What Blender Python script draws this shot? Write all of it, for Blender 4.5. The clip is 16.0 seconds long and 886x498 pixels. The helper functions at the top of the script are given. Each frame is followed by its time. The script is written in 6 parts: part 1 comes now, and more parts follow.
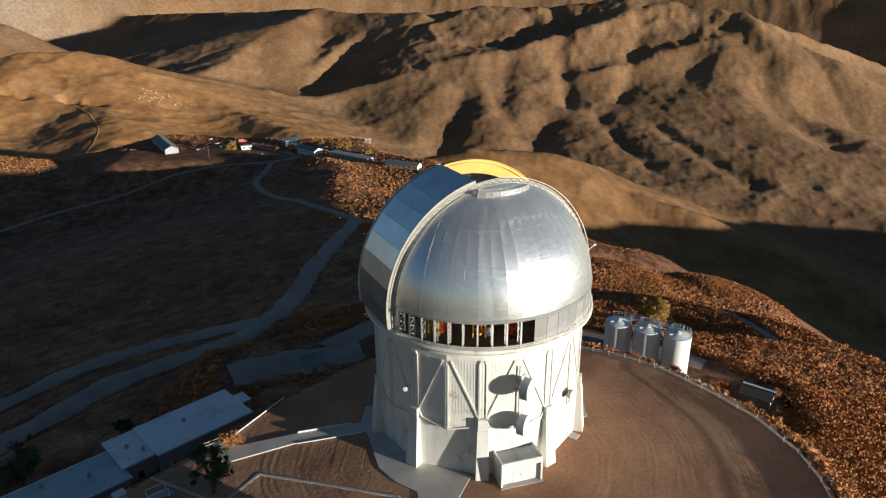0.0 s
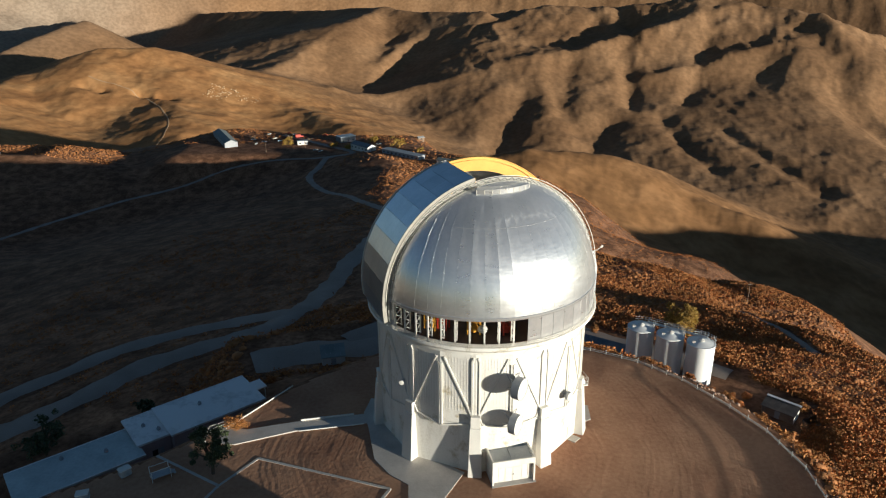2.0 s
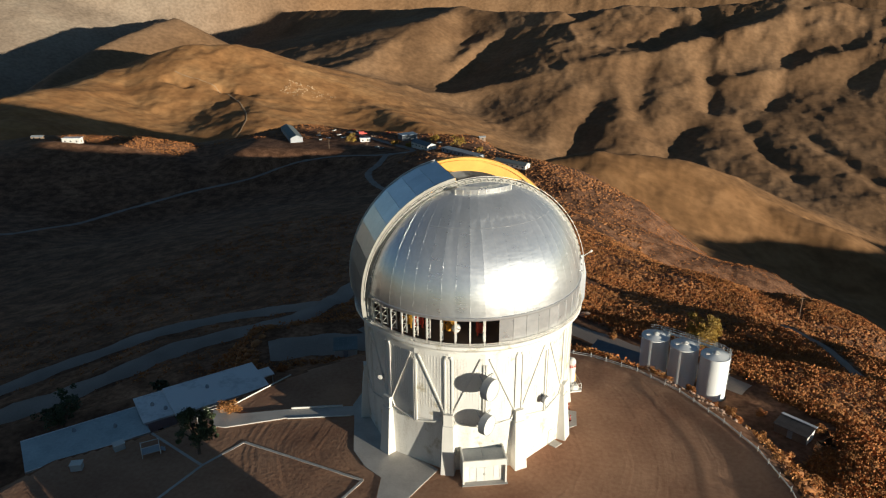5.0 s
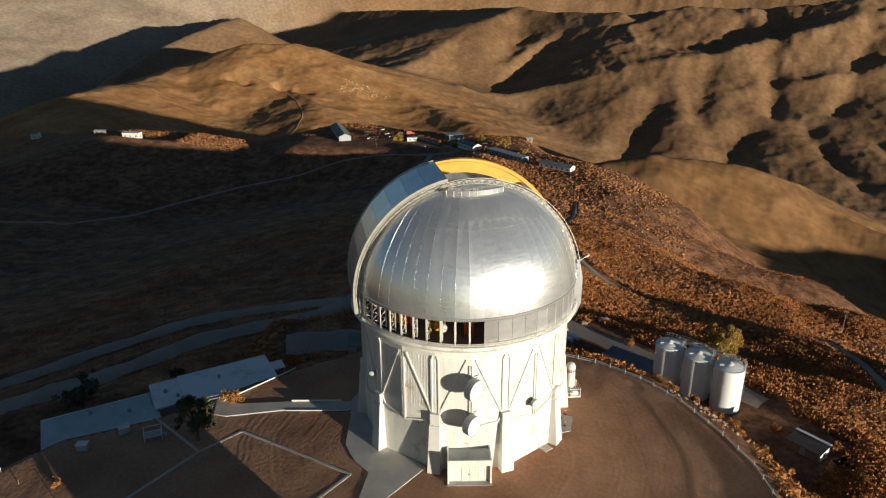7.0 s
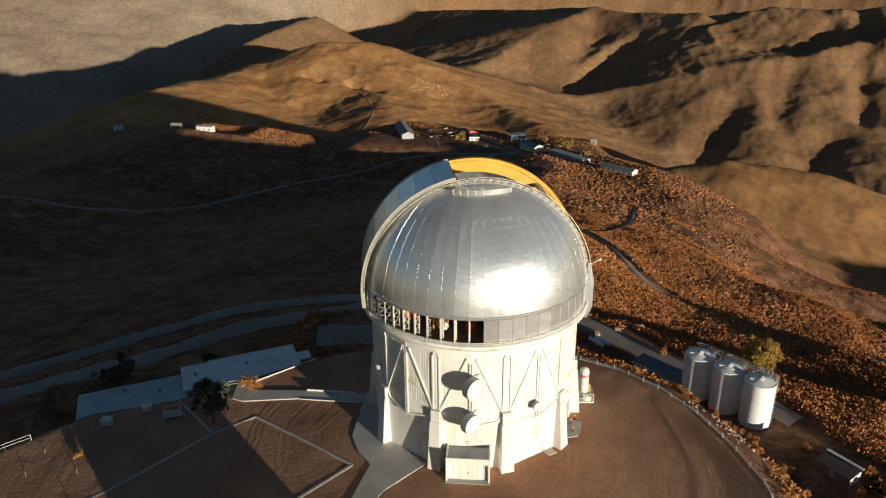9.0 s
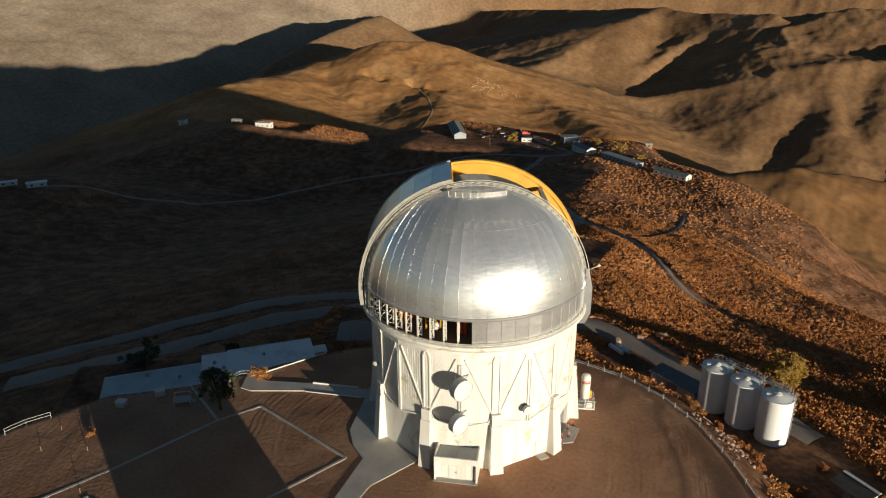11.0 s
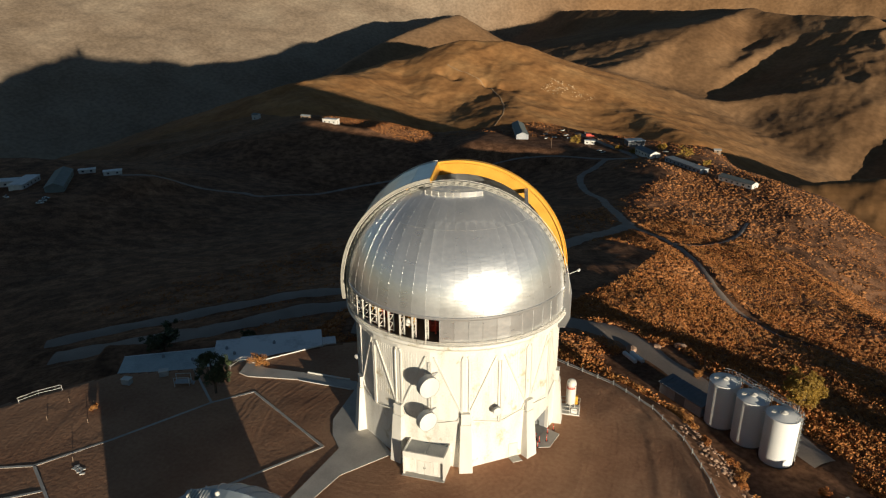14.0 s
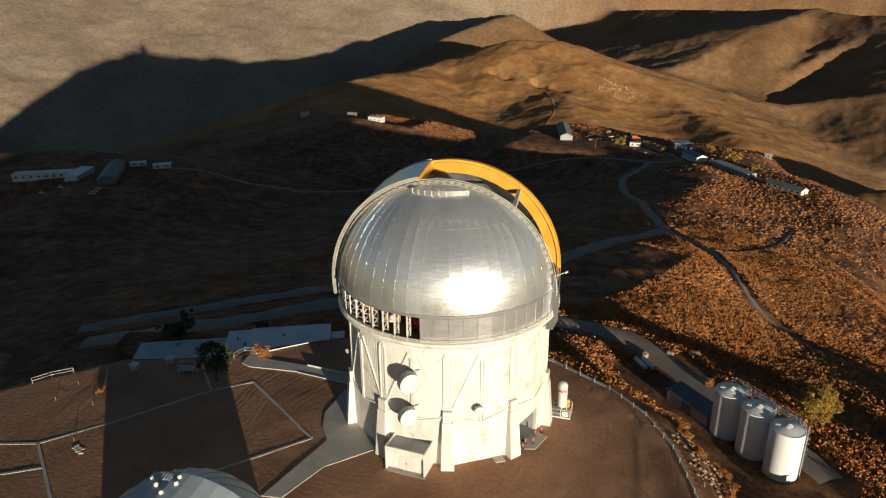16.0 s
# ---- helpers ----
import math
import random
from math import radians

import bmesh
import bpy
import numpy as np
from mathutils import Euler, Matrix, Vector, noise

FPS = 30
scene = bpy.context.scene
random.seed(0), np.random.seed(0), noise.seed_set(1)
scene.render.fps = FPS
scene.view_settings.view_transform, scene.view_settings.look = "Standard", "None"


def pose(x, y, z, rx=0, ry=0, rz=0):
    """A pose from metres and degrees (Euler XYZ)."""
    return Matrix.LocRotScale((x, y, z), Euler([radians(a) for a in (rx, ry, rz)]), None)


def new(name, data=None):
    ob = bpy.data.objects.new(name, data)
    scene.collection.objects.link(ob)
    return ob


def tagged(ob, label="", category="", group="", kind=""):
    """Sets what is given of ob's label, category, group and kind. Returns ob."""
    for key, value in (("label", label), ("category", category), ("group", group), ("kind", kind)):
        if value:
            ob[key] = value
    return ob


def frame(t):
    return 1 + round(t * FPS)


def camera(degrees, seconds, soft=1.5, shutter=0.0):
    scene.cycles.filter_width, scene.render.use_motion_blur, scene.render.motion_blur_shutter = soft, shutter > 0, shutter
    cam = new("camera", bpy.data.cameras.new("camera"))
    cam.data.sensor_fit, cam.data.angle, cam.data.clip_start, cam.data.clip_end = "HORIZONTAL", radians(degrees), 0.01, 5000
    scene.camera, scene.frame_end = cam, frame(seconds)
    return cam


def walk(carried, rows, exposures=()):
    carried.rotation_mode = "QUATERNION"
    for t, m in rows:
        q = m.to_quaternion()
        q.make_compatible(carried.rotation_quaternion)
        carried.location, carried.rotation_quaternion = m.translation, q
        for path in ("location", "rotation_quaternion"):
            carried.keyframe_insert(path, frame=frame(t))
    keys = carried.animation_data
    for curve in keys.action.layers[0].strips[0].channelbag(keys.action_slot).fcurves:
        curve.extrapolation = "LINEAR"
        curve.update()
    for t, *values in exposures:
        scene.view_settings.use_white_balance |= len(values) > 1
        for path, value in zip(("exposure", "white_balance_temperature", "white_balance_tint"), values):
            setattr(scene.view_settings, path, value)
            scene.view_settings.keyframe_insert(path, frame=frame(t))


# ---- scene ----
cam = camera(65.0, 16.0, 1.2)
METRES, EYE, TILT, LEAN, TURN = 65.0, 62.7, 0.0, 0.0, 0.0
ROWS = [
    (0.0, 0.0, 0.0, 0.0, -0.16, -21.4, 0.41),
    (0.5, 0.0295, -0.0021, -0.0005, 1.02, -21.41, 0.4),
    (1.0, 0.0593, -0.0035, -0.0019, 2.31, -21.42, 0.4),
    (1.5, 0.089, -0.0036, -0.0031, 3.68, -21.43, 0.4),
    (2.0, 0.1192, -0.0038, -0.0039, 4.97, -21.43, 0.38),
    (2.5, 0.1494, -0.0033, -0.004, 6.05, -21.42, 0.37),
    (3.0, 0.1795, -0.0022, -0.0038, 7.07, -21.42, 0.37),
    (3.5, 0.2098, -0.0006, -0.0033, 8.07, -21.41, 0.36),
    (4.0, 0.2397, 0.002, -0.0031, 9.06, -21.42, 0.36),
    (6.5, 0.392, 0.0209, 0.001, 14.5, -21.39, 0.4),
    (7.0, 0.4225, 0.0266, 0.0014, 15.72, -21.37, 0.41),
    (7.5, 0.4524, 0.033, 0.0013, 16.99, -21.36, 0.41),
    (8.0, 0.4822, 0.0402, 0.0011, 18.34, -21.37, 0.4),
    (8.5, 0.5119, 0.048, 0.0008, 19.94, -21.36, 0.4),
    (9.0, 0.5415, 0.0568, 0.0008, 21.62, -21.36, 0.41),
    (9.5, 0.5719, 0.0662, 0.0018, 22.94, -21.36, 0.4),
    (12.0, 0.7223, 0.1215, 0.0105, 28.99, -21.35, 0.37),
    (12.5, 0.7517, 0.1353, 0.0111, 29.98, -21.35, 0.36),
    (13.0, 0.781, 0.1496, 0.0109, 30.96, -21.35, 0.35),
    (13.5, 0.81, 0.1648, 0.0106, 31.97, -21.36, 0.34),
    (14.0, 0.8384, 0.1803, 0.0099, 32.99, -21.36, 0.32),
    (14.5, 0.8671, 0.1966, 0.01, 34.05, -21.37, 0.33),
    (15.0, 0.8955, 0.2137, 0.0103, 35.17, -21.38, 0.34),
    (15.5, 0.9214, 0.2302, 0.0105, 36.21, -21.39, 0.33),
    (16.0, 0.9492, 0.2481, 0.0103, 37.33, -21.39, 0.34),
]
walk(cam, [(t, pose(0, 0, EYE, TILT, LEAN, TURN) @ pose(METRES * x, METRES * y, METRES * z, 90 + pitch, roll, yaw)) for t, x, y, z, yaw, pitch, roll in ROWS],
     exposures=[(0.0, 0.80, 5180, 5), (8.0, 0.54, 5560, 5), (16.0, 0.40, 5850, 6)])


# ---- light ----
SUN_UP, SUN_AZ = 4.25, 60.5      # degrees above the horizon; way of the shadows, left of +y
away = Vector((-math.sin(radians(SUN_AZ)) * math.cos(radians(SUN_UP)), math.cos(radians(SUN_AZ)) * math.cos(radians(SUN_UP)), -math.sin(radians(SUN_UP))))
sun = new("sun", bpy.data.lights.new("sun", "SUN"))
sun.data.energy, sun.data.angle, sun.data.color = 5.0, radians(0.55), (1.0, 0.81, 0.57)
sun.matrix_world = Matrix.Translation((60, 0, 120)) @ away.to_track_quat("-Z", "Y").to_matrix().to_4x4()
world = bpy.data.worlds.new("sky")
scene.world = world
world.use_nodes = True
wn, wl = world.node_tree.nodes, world.node_tree.links
sky = wn.new("ShaderNodeTexSky")
sky.sky_type, sky.sun_disc = "NISHITA", False
sky.sun_elevation = radians(SUN_UP)
sky.sun_rotation = math.atan2(-away.x, -away.y)
sky.altitude, sky.air_density, sky.dust_density, sky.ozone_density = 2200, 1.0, 0.3, 1.6
pale = wn.new("ShaderNodeHueSaturation")
pale.inputs["Saturation"].default_value = 0.88
wl.new(sky.outputs[0], pale.inputs["Color"])
wl.new(pale.outputs[0], wn["Background"].inputs[0])
wn["Background"].inputs[1].default_value = 0.048

# ---- materials ----
MATS = {}


def surface(name, a, b, scale=1.0, fine=12.0, rough=0.7, metal=0.0, bump=0.1, depth=0.02, low=0.35, high=0.65, streak=0.0, island=0.0, vary=0.0):
    """Two tones mixed by noise at two sizes, with relief. scale: size of the large stains in 1/m. streak: stretches the stains along z."""
    if name in MATS:
        return MATS[name]
    m = bpy.data.materials.new(name)
    m.use_nodes = True
    n, l = m.node_tree.nodes, m.node_tree.links
    p = n["Principled BSDF"]
    geo = n.new("ShaderNodeNewGeometry")
    at = geo.outputs["Position"]
    if streak:
        mp = n.new("ShaderNodeMapping")
        mp.inputs["Scale"].default_value = (1, 1, 1 - streak)
        l.new(at, mp.inputs[0])
        at = mp.outputs[0]
    big, small = n.new("ShaderNodeTexNoise"), n.new("ShaderNodeTexNoise")
    big.inputs["Scale"].default_value, big.inputs["Detail"].default_value = scale, 6
    small.inputs["Scale"].default_value, small.inputs["Detail"].default_value = fine, 5
    l.new(at, big.inputs["Vector"])
    l.new(geo.outputs["Position"], small.inputs["Vector"])
    mix = n.new("ShaderNodeMath")
    mix.operation = "MULTIPLY_ADD"
    mix.inputs[1].default_value = 0.35
    l.new(small.outputs["Fac"], mix.inputs[0])
    half = n.new("ShaderNodeMath")
    half.operation = "MULTIPLY"
    half.inputs[1].default_value = 0.65
    l.new(big.outputs["Fac"], half.inputs[0])
    l.new(half.outputs[0], mix.inputs[2])
    ramp = n.new("ShaderNodeValToRGB")
    ramp.color_ramp.elements[0].position, ramp.color_ramp.elements[1].position = low, high
    ramp.color_ramp.elements[0].color, ramp.color_ramp.elements[1].color = (*a, 1), (*b, 1)
    l.new(mix.outputs[0], ramp.inputs[0])
    col = ramp.outputs[0]
    if island or vary:
        hsv = n.new("ShaderNodeHueSaturation")
        src = geo.outputs["Random Per Island"]
        if vary:
            src = n.new("ShaderNodeObjectInfo").outputs["Random"]
        mr = n.new("ShaderNodeMapRange")
        amt = island or vary
        mr.inputs["To Min"].default_value, mr.inputs["To Max"].default_value = 1 - amt, 1 + amt
        l.new(src, mr.inputs["Value"])
        l.new(mr.outputs[0], hsv.inputs["Value"])
        l.new(col, hsv.inputs["Color"])
        col = hsv.outputs[0]
    l.new(col, p.inputs["Base Color"])
    p.inputs["Roughness"].default_value, p.inputs["Metallic"].default_value = rough, metal
    if bump:
        bp = n.new("ShaderNodeBump")
        bp.inputs["Strength"].default_value, bp.inputs["Distance"].default_value = bump, depth
        l.new(small.outputs["Fac"], bp.inputs["Height"])
        l.new(bp.outputs[0], p.inputs["Normal"])
    MATS[name] = m
    return m


WHITE = surface("white_paint", (0.62, 0.59, 0.53), (0.74, 0.72, 0.66), 0.5, 9, 0.55, 0, 0.1, 0.01, streak=0.7)
CONCRETE = surface("concrete", (0.34, 0.32, 0.30), (0.46, 0.44, 0.41), 0.4, 6, 0.85, 0, 0.2, 0.02)
METAL = surface("dome_aluminium", (0.74, 0.75, 0.75), (0.88, 0.87, 0.86), 0.25, 2.2, 0.40, 0.80, 0.26, 0.03, vary=0.05)


def brushed(m):
    """Rolled sheet: the gloss runs along the meridians, differs from sheet to sheet, and ripples lie across."""
    n, l = m.node_tree.nodes, m.node_tree.links
    p = n["Principled BSDF"]
    tan = n.new("ShaderNodeTangent")
    tan.direction_type, tan.axis = "RADIAL", "Z"
    l.new(tan.outputs[0], p.inputs["Tangent"])
    p.inputs["Anisotropic"].default_value, p.inputs["Anisotropic Rotation"].default_value = 0.42, 0.0
    each = n.new("ShaderNodeMapRange")
    each.inputs["To Min"].default_value, each.inputs["To Max"].default_value = 0.29, 0.36
    l.new(n.new("ShaderNodeObjectInfo").outputs["Random"], each.inputs["Value"])
    geo, flat = n.new("ShaderNodeNewGeometry"), n.new("ShaderNodeMapping")
    flat.inputs["Scale"].default_value = (0.55, 0.55, 3.2)
    l.new(geo.outputs["Position"], flat.inputs[0])
    ripple = n.new("ShaderNodeTexNoise")
    ripple.inputs["Scale"].default_value, ripple.inputs["Detail"].default_value = 1.0, 4
    l.new(flat.outputs[0], ripple.inputs["Vector"])
    add = n.new("ShaderNodeMath")
    add.operation = "MULTIPLY_ADD"
    add.inputs[1].default_value = 0.16
    l.new(ripple.outputs["Fac"], add.inputs[0])
    less = n.new("ShaderNodeMath")
    less.inputs[1].default_value = -0.08
    l.new(each.outputs[0], less.inputs[0])
    l.new(less.outputs[0], add.inputs[2])
    l.new(add.outputs[0], p.inputs["Roughness"])
    b = n.new("ShaderNodeBump")
    b.inputs["Strength"].default_value, b.inputs["Distance"].default_value = 0.16, 0.04
    l.new(ripple.outputs["Fac"], b.inputs["Height"])
    l.new(p.inputs["Normal"].links[0].from_socket, b.inputs["Normal"])
    l.new(b.outputs[0], p.inputs["Normal"])


brushed(METAL)
DARK = surface("dark_steel", (0.03, 0.03, 0.03), (0.06, 0.055, 0.05), 1, 12, 0.6, 0.3)
YELLOW = surface("yellow_paint", (0.62, 0.30, 0.02), (0.75, 0.40, 0.04), 0.5, 8, 0.5)
GREYROOF = surface("grey_sheet_roof", (0.28, 0.30, 0.31), (0.42, 0.43, 0.43), 0.4, 5, 0.6)
ROADMAT = surface("gravel_road", (0.25, 0.20, 0.16), (0.36, 0.29, 0.235), 0.12, 3, 0.95, 0, 0.4, 0.05)


def part(name, bm, material, parent=None, label="", smooth=False):
    """One mesh object out of a bmesh, under its thing."""
    me = bpy.data.meshes.new(name)
    bm.normal_update()
    bm.to_mesh(me)
    bm.free()
    me.materials.append(material)
    if smooth:
        me.shade_smooth()
    ob = new(name, me)
    if parent is not None:
        ob.parent = parent
    if label:
        ob["label"] = label
    return ob


def thing(name, m, label, category, group="", kind=""):
    """An Empty at the base of a thing."""
    ob = new(name)
    ob.matrix_basis = m
    return tagged(ob, label, category, group, kind)


def add_box(bm, x0, y0, z0, x1, y1, z1, m=None):
    """Adds a box to bm between two corners."""
    co = [(x0, y0, z0), (x1, y0, z0), (x1, y1, z0), (x0, y1, z0), (x0, y0, z1), (x1, y0, z1), (x1, y1, z1), (x0, y1, z1)]
    v = [bm.verts.new(m @ Vector(c) if m else c) for c in co]
    for f in ((3, 2, 1, 0), (4, 5, 6, 7), (0, 1, 5, 4), (1, 2, 6, 5), (2, 3, 7, 6), (3, 0, 4, 7)):
        bm.faces.new([v[i] for i in f])
    return bm


def box(x0, y0, z0, x1, y1, z1, bevel=0.0):
    bm = add_box(bmesh.new(), x0, y0, z0, x1, y1, z1)
    if bevel:
        bmesh.ops.bevel(bm, geom=bm.edges[:], offset=bevel, segments=2, affect="EDGES", profile=0.6)
    return bm


def add_bar(bm, a, b, w, h=None, up=(0, 0, 1)):
    """Adds a square bar from a to b."""
    a, b, h = Vector(a), Vector(b), h or w
    d = (b - a).normalized()
    s = d.cross(Vector(up))
    s = s.normalized() if s.length > 1e-4 else Vector((1, 0, 0))
    u = s.cross(d)
    v = [bm.verts.new(p + s * i * w / 2 + u * j * h / 2) for p in (a, b) for i, j in ((-1, -1), (1, -1), (1, 1), (-1, 1))]
    for f in ((3, 2, 1, 0), (4, 5, 6, 7), (0, 1, 5, 4), (1, 2, 6, 5), (2, 3, 7, 6), (3, 0, 4, 7)):
        bm.faces.new([v[i] for i in f])
    return bm


def add_tube(bm, a, b, r0, r1=None, n=10, caps=True):
    """Adds a round bar from a to b."""
    a, b, r1 = Vector(a), Vector(b), r0 if r1 is None else r1
    q = (b - a).to_track_quat("Z", "Y")
    ring = [[bm.verts.new(p + q @ Vector((r * math.cos(k * math.tau / n), r * math.sin(k * math.tau / n), 0))) for k in range(n)] for p, r in ((a, r0), (b, r1))]
    for k in range(n):
        bm.faces.new((ring[0][k], ring[0][(k + 1) % n], ring[1][(k + 1) % n], ring[1][k]))
    if caps:
        bm.faces.new(ring[0][::-1])
        bm.faces.new(ring[1])
    return bm


def turned(profile, n=96, a0=0.0, a1=360.0, bm=None):
    """A body of revolution about z from (radius, height) pairs, between two angles in degrees."""
    bm = bm or bmesh.new()
    full = a1 - a0 >= 359.9
    cols = n if full else n + 1
    rings = [[bm.verts.new((r * math.cos(radians(a0 + (a1 - a0) * k / n)), r * math.sin(radians(a0 + (a1 - a0) * k / n)), z)) for k in range(cols)] for r, z in profile]
    for lo, hi in zip(rings, rings[1:]):
        for k in range(n):
            j = (k + 1) % cols
            bm.faces.new((lo[k], lo[j], hi[j], hi[k]))
    return bm


# ---- terrain ----
AXIS = (5.0, 91.5)


def lattice(ix, iy, seed):
    h = (ix.astype(np.int64) * 374761393 + iy.astype(np.int64) * 668265263 + seed * 1442695041) & 0xFFFFFFFF
    h = ((h ^ (h >> 13)) * 1274126177) & 0xFFFFFFFF
    return ((h ^ (h >> 16)) & 0xFFFF) / 65535.0


def value_noise(x, y, seed):
    ix, iy = np.floor(x), np.floor(y)
    fx, fy = x - ix, y - iy
    u, v = fx * fx * fx * (fx * (fx * 6 - 15) + 10), fy * fy * fy * (fy * (fy * 6 - 15) + 10)
    a, b = lattice(ix, iy, seed), lattice(ix + 1, iy, seed)
    c, d = lattice(ix, iy + 1, seed), lattice(ix + 1, iy + 1, seed)
    return (a + (b - a) * u + (c - a) * v + (a - b - c + d) * u * v) * 2 - 1


def fbm(x, y, size, octaves=4, seed=1, ridged=False, gain=0.5):
    out, amp, total = np.zeros_like(x), 1.0, 0.0
    for o in range(octaves):
        ca, sa = math.cos(0.6 * o + seed), math.sin(0.6 * o + seed)
        n = value_noise((x * ca - y * sa) / size, (x * sa + y * ca) / size, seed * 31 + o)
        out += amp * ((1 - 2 * np.abs(n)) if ridged else n)
        total += amp
        amp, size = amp * gain, size * 0.5
    return out / total


def step(a, b, x):
    t = np.clip((x - a) / (b - a), 0, 1)
    return t * t * (3 - 2 * t)


def nearest(x, y, pts, closed=False):
    """Distance to a polyline, with the side (+1 left of its way), and its heights there."""
    best, side, z = np.full_like(x, 1e9), np.ones_like(x), np.zeros_like(x)
    ring = pts + pts[:1] if closed else pts
    for a, b in zip(ring, ring[1:]):
        dx, dy = b[0] - a[0], b[1] - a[1]
        t = np.clip(((x - a[0]) * dx + (y - a[1]) * dy) / (dx * dx + dy * dy), 0, 1)
        d = np.hypot(x - a[0] - t * dx, y - a[1] - t * dy)
        m = d < best
        best = np.where(m, d, best)
        side = np.where(m, np.clip((dx * (y - a[1]) - dy * (x - a[0])) / (math.hypot(dx, dy) * np.maximum(d, 1e-6)), -1, 1), side)
        if len(a) > 2:
            z = np.where(m, a[2] + t * (b[2] - a[2]), z)
    return best, side, z


def inside(x, y, pts):
    c = np.zeros(x.shape, bool)
    for a, b in zip(pts, pts[1:] + pts[:1]):
        if a[1] != b[1]:
            c ^= ((a[1] > y) != (b[1] > y)) & (x < (b[0] - a[0]) * (y - a[1]) / (b[1] - a[1]) + a[0])
    return c


def crest(x, y, pts, left, right, soft, toe_l=(1e9, 0), toe_r=(1e9, 0)):
    """A ridge: falls from its crest line by its own slopes to the left and right of its way, more steeply past each toe."""
    out = np.full_like(x, -1e9)
    for a, b in zip(pts, pts[1:]):
        d, s, z = nearest(x, y, [a, b])
        r = np.sqrt(d * d + soft * soft) - soft
        w = 0.5 + 0.5 * s * np.clip(d / (soft + 1), 0, 1)
        fl = left * r + toe_l[1] * np.maximum(0, d - toe_l[0])
        fr = right * r + toe_r[1] * np.maximum(0, d - toe_r[0])
        out = np.maximum(out, z - (fl * w + fr * (1 - w)))
    return out


# (crest line, slope to the left, to the right, rounding, toes)
SUMMIT = [(45, -20, -10), (30, 20, -3), (25, 90, -4), (18, 125, -9), (-11, 165, -19.5), (-26, 210, -27), (-33, 250, -34), (-46, 300, -44), (-56, 345, -53), (-66, 420, -67.5), (-78, 500, -72), (-97, 560, -73), (-160, 612, -76), (-245, 635, -77), (-330, 650, -95)]
RIB = [(-21, 250, -35), (60, 262, -46), (108, 268, -60)]
RIBB = [(-64, 420, -66), (40, 410, -81), (112, 400, -99)]
DORM = [(-97, 560, -73), (-20, 522, -71), (12, 482, -77)]
CONN = [(-245, 635, -77), (-280, 800, -112), (-305, 985, -190), (-331, 1157, -270), (-421, 1325, -290), (-508, 1493, -300)]
PLAT = [(-559, 819, -185), (-623, 892, -198), (-760, 1004, -232), (-740, 1150, -262), (-720, 1298, -292), (-706, 1456, -308)]
BENCH = [(-300, 120, -58), (-420, 250, -64), (-520, 215, -62), (-600, 110, -140), (-700, 0, -230)]
KNOLL = [(-290, 596, -99), (-354, 580, -83), (-410, 570, -77), (-457, 566, -73), (-540, 600, -89), (-628, 632, -103), (-720, 640, -125)]
# unseen ridge out of view to the east, added to shade the valley
UNSEEN_EAST = [(45, -20, -12), (420, -40, -110), (900, 100, -190), (1350, 500, -262), (1750, 850, -355), (2050, 1120, -460)]
SPUR = [(-58, 1436, -306), (61, 1477, -286), (228, 1530, -307), (347, 1473, -367), (515, 1388, -402), (717, 1290, -480), (876, 1179, -551)]
HILL_A = [(-1023, 1156, -274), (-1218, 1322, -230), (-1344, 1486, -207), (-1385, 1808, -215), (-1384, 1978, -202), (-1236, 2156, -142), (-1108, 2188, -160)]
HILL_B = [(-1108, 2188, -160), (-935, 2158, -211), (-815, 2098, -254), (-699, 2033, -287), (-529, 1945, -296), (-373, 1774, -311), (-124, 1578, -375)]
HILL_C = [(-1108, 2188, -160), (-1022, 2055, -226), (-941, 1884, -250), (-815, 1682, -268), (-707, 1457, -302), (-640, 1305, -338)]
MOUNT = [(-106, 3422, -97), (108, 3380, -67), (263, 3372, -72), (567, 3335, -63), (832, 3280, -31), (927, 3254, -39), (1108, 3197, -51), (1254, 3070, -64), (1350, 2992, -133), (1459, 2903, -204), (1555, 2814, -240), (1700, 2690, -343), (1904, 2431, -456)]
SPURS = [
    [(160, 3378, -67), (-39, 3212, -136), (-95, 3143, -182), (-140, 2970, -312), (-178, 2763, -439), (-190, 2558, -550)],
    [(310, 3346, -82), (181, 3075, -258), (98, 2871, -353), (52, 2668, -511)],
    [(457, 3338, -75), (371, 3040, -274), (313, 2802, -431), (300, 2598, -544)],
    [(608, 3309, -67), (535, 3064, -266), (496, 2800, -438), (471, 2561, -560)],
    [(832, 3280, -31), (753, 2999, -289), (645, 2626, -484), (773, 2306, -575), (959, 1860, -607)],
    [(919, 3255, -41), (916, 2960, -288), (912, 2651, -446), (964, 2338, -539)],
    [(1006, 3197, -52), (1129, 2884, -289), (1211, 2343, -528), (1196, 2041, -573), (1167, 1738, -567)],
    [(1350, 2992, -133), (1443, 2675, -411), (1393, 2320, -538), (1321, 1962, -589)],
]
FAN = [(754, 2949, -342), (700, 2623, -472), (790, 2277, -540), (959, 1860, -579), (1167, 1738, -555), (1221, 1583, -572)]
LEFTSPURS = [
    [(-590, 3615, -85), (-652, 3444, -106), (-714, 3258, -131), (-813, 3070, -189), (-851, 2847, -241), (-931, 2606, -280), (-642, 2418, -368)],
    [(-317, 3380, -157), (-447, 3174, -211), (-526, 3006, -278), (-575, 2831, -360), (-595, 2659, -425)],
    [(-2480, 4000, -166), (-2120, 3450, -152), (-1845, 3063, -111), (-1878, 2975, -126), (-1922, 2765, -169), (-1936, 2500, -231), (-1880, 2283, -271), (-1770, 2004, -326)],
]
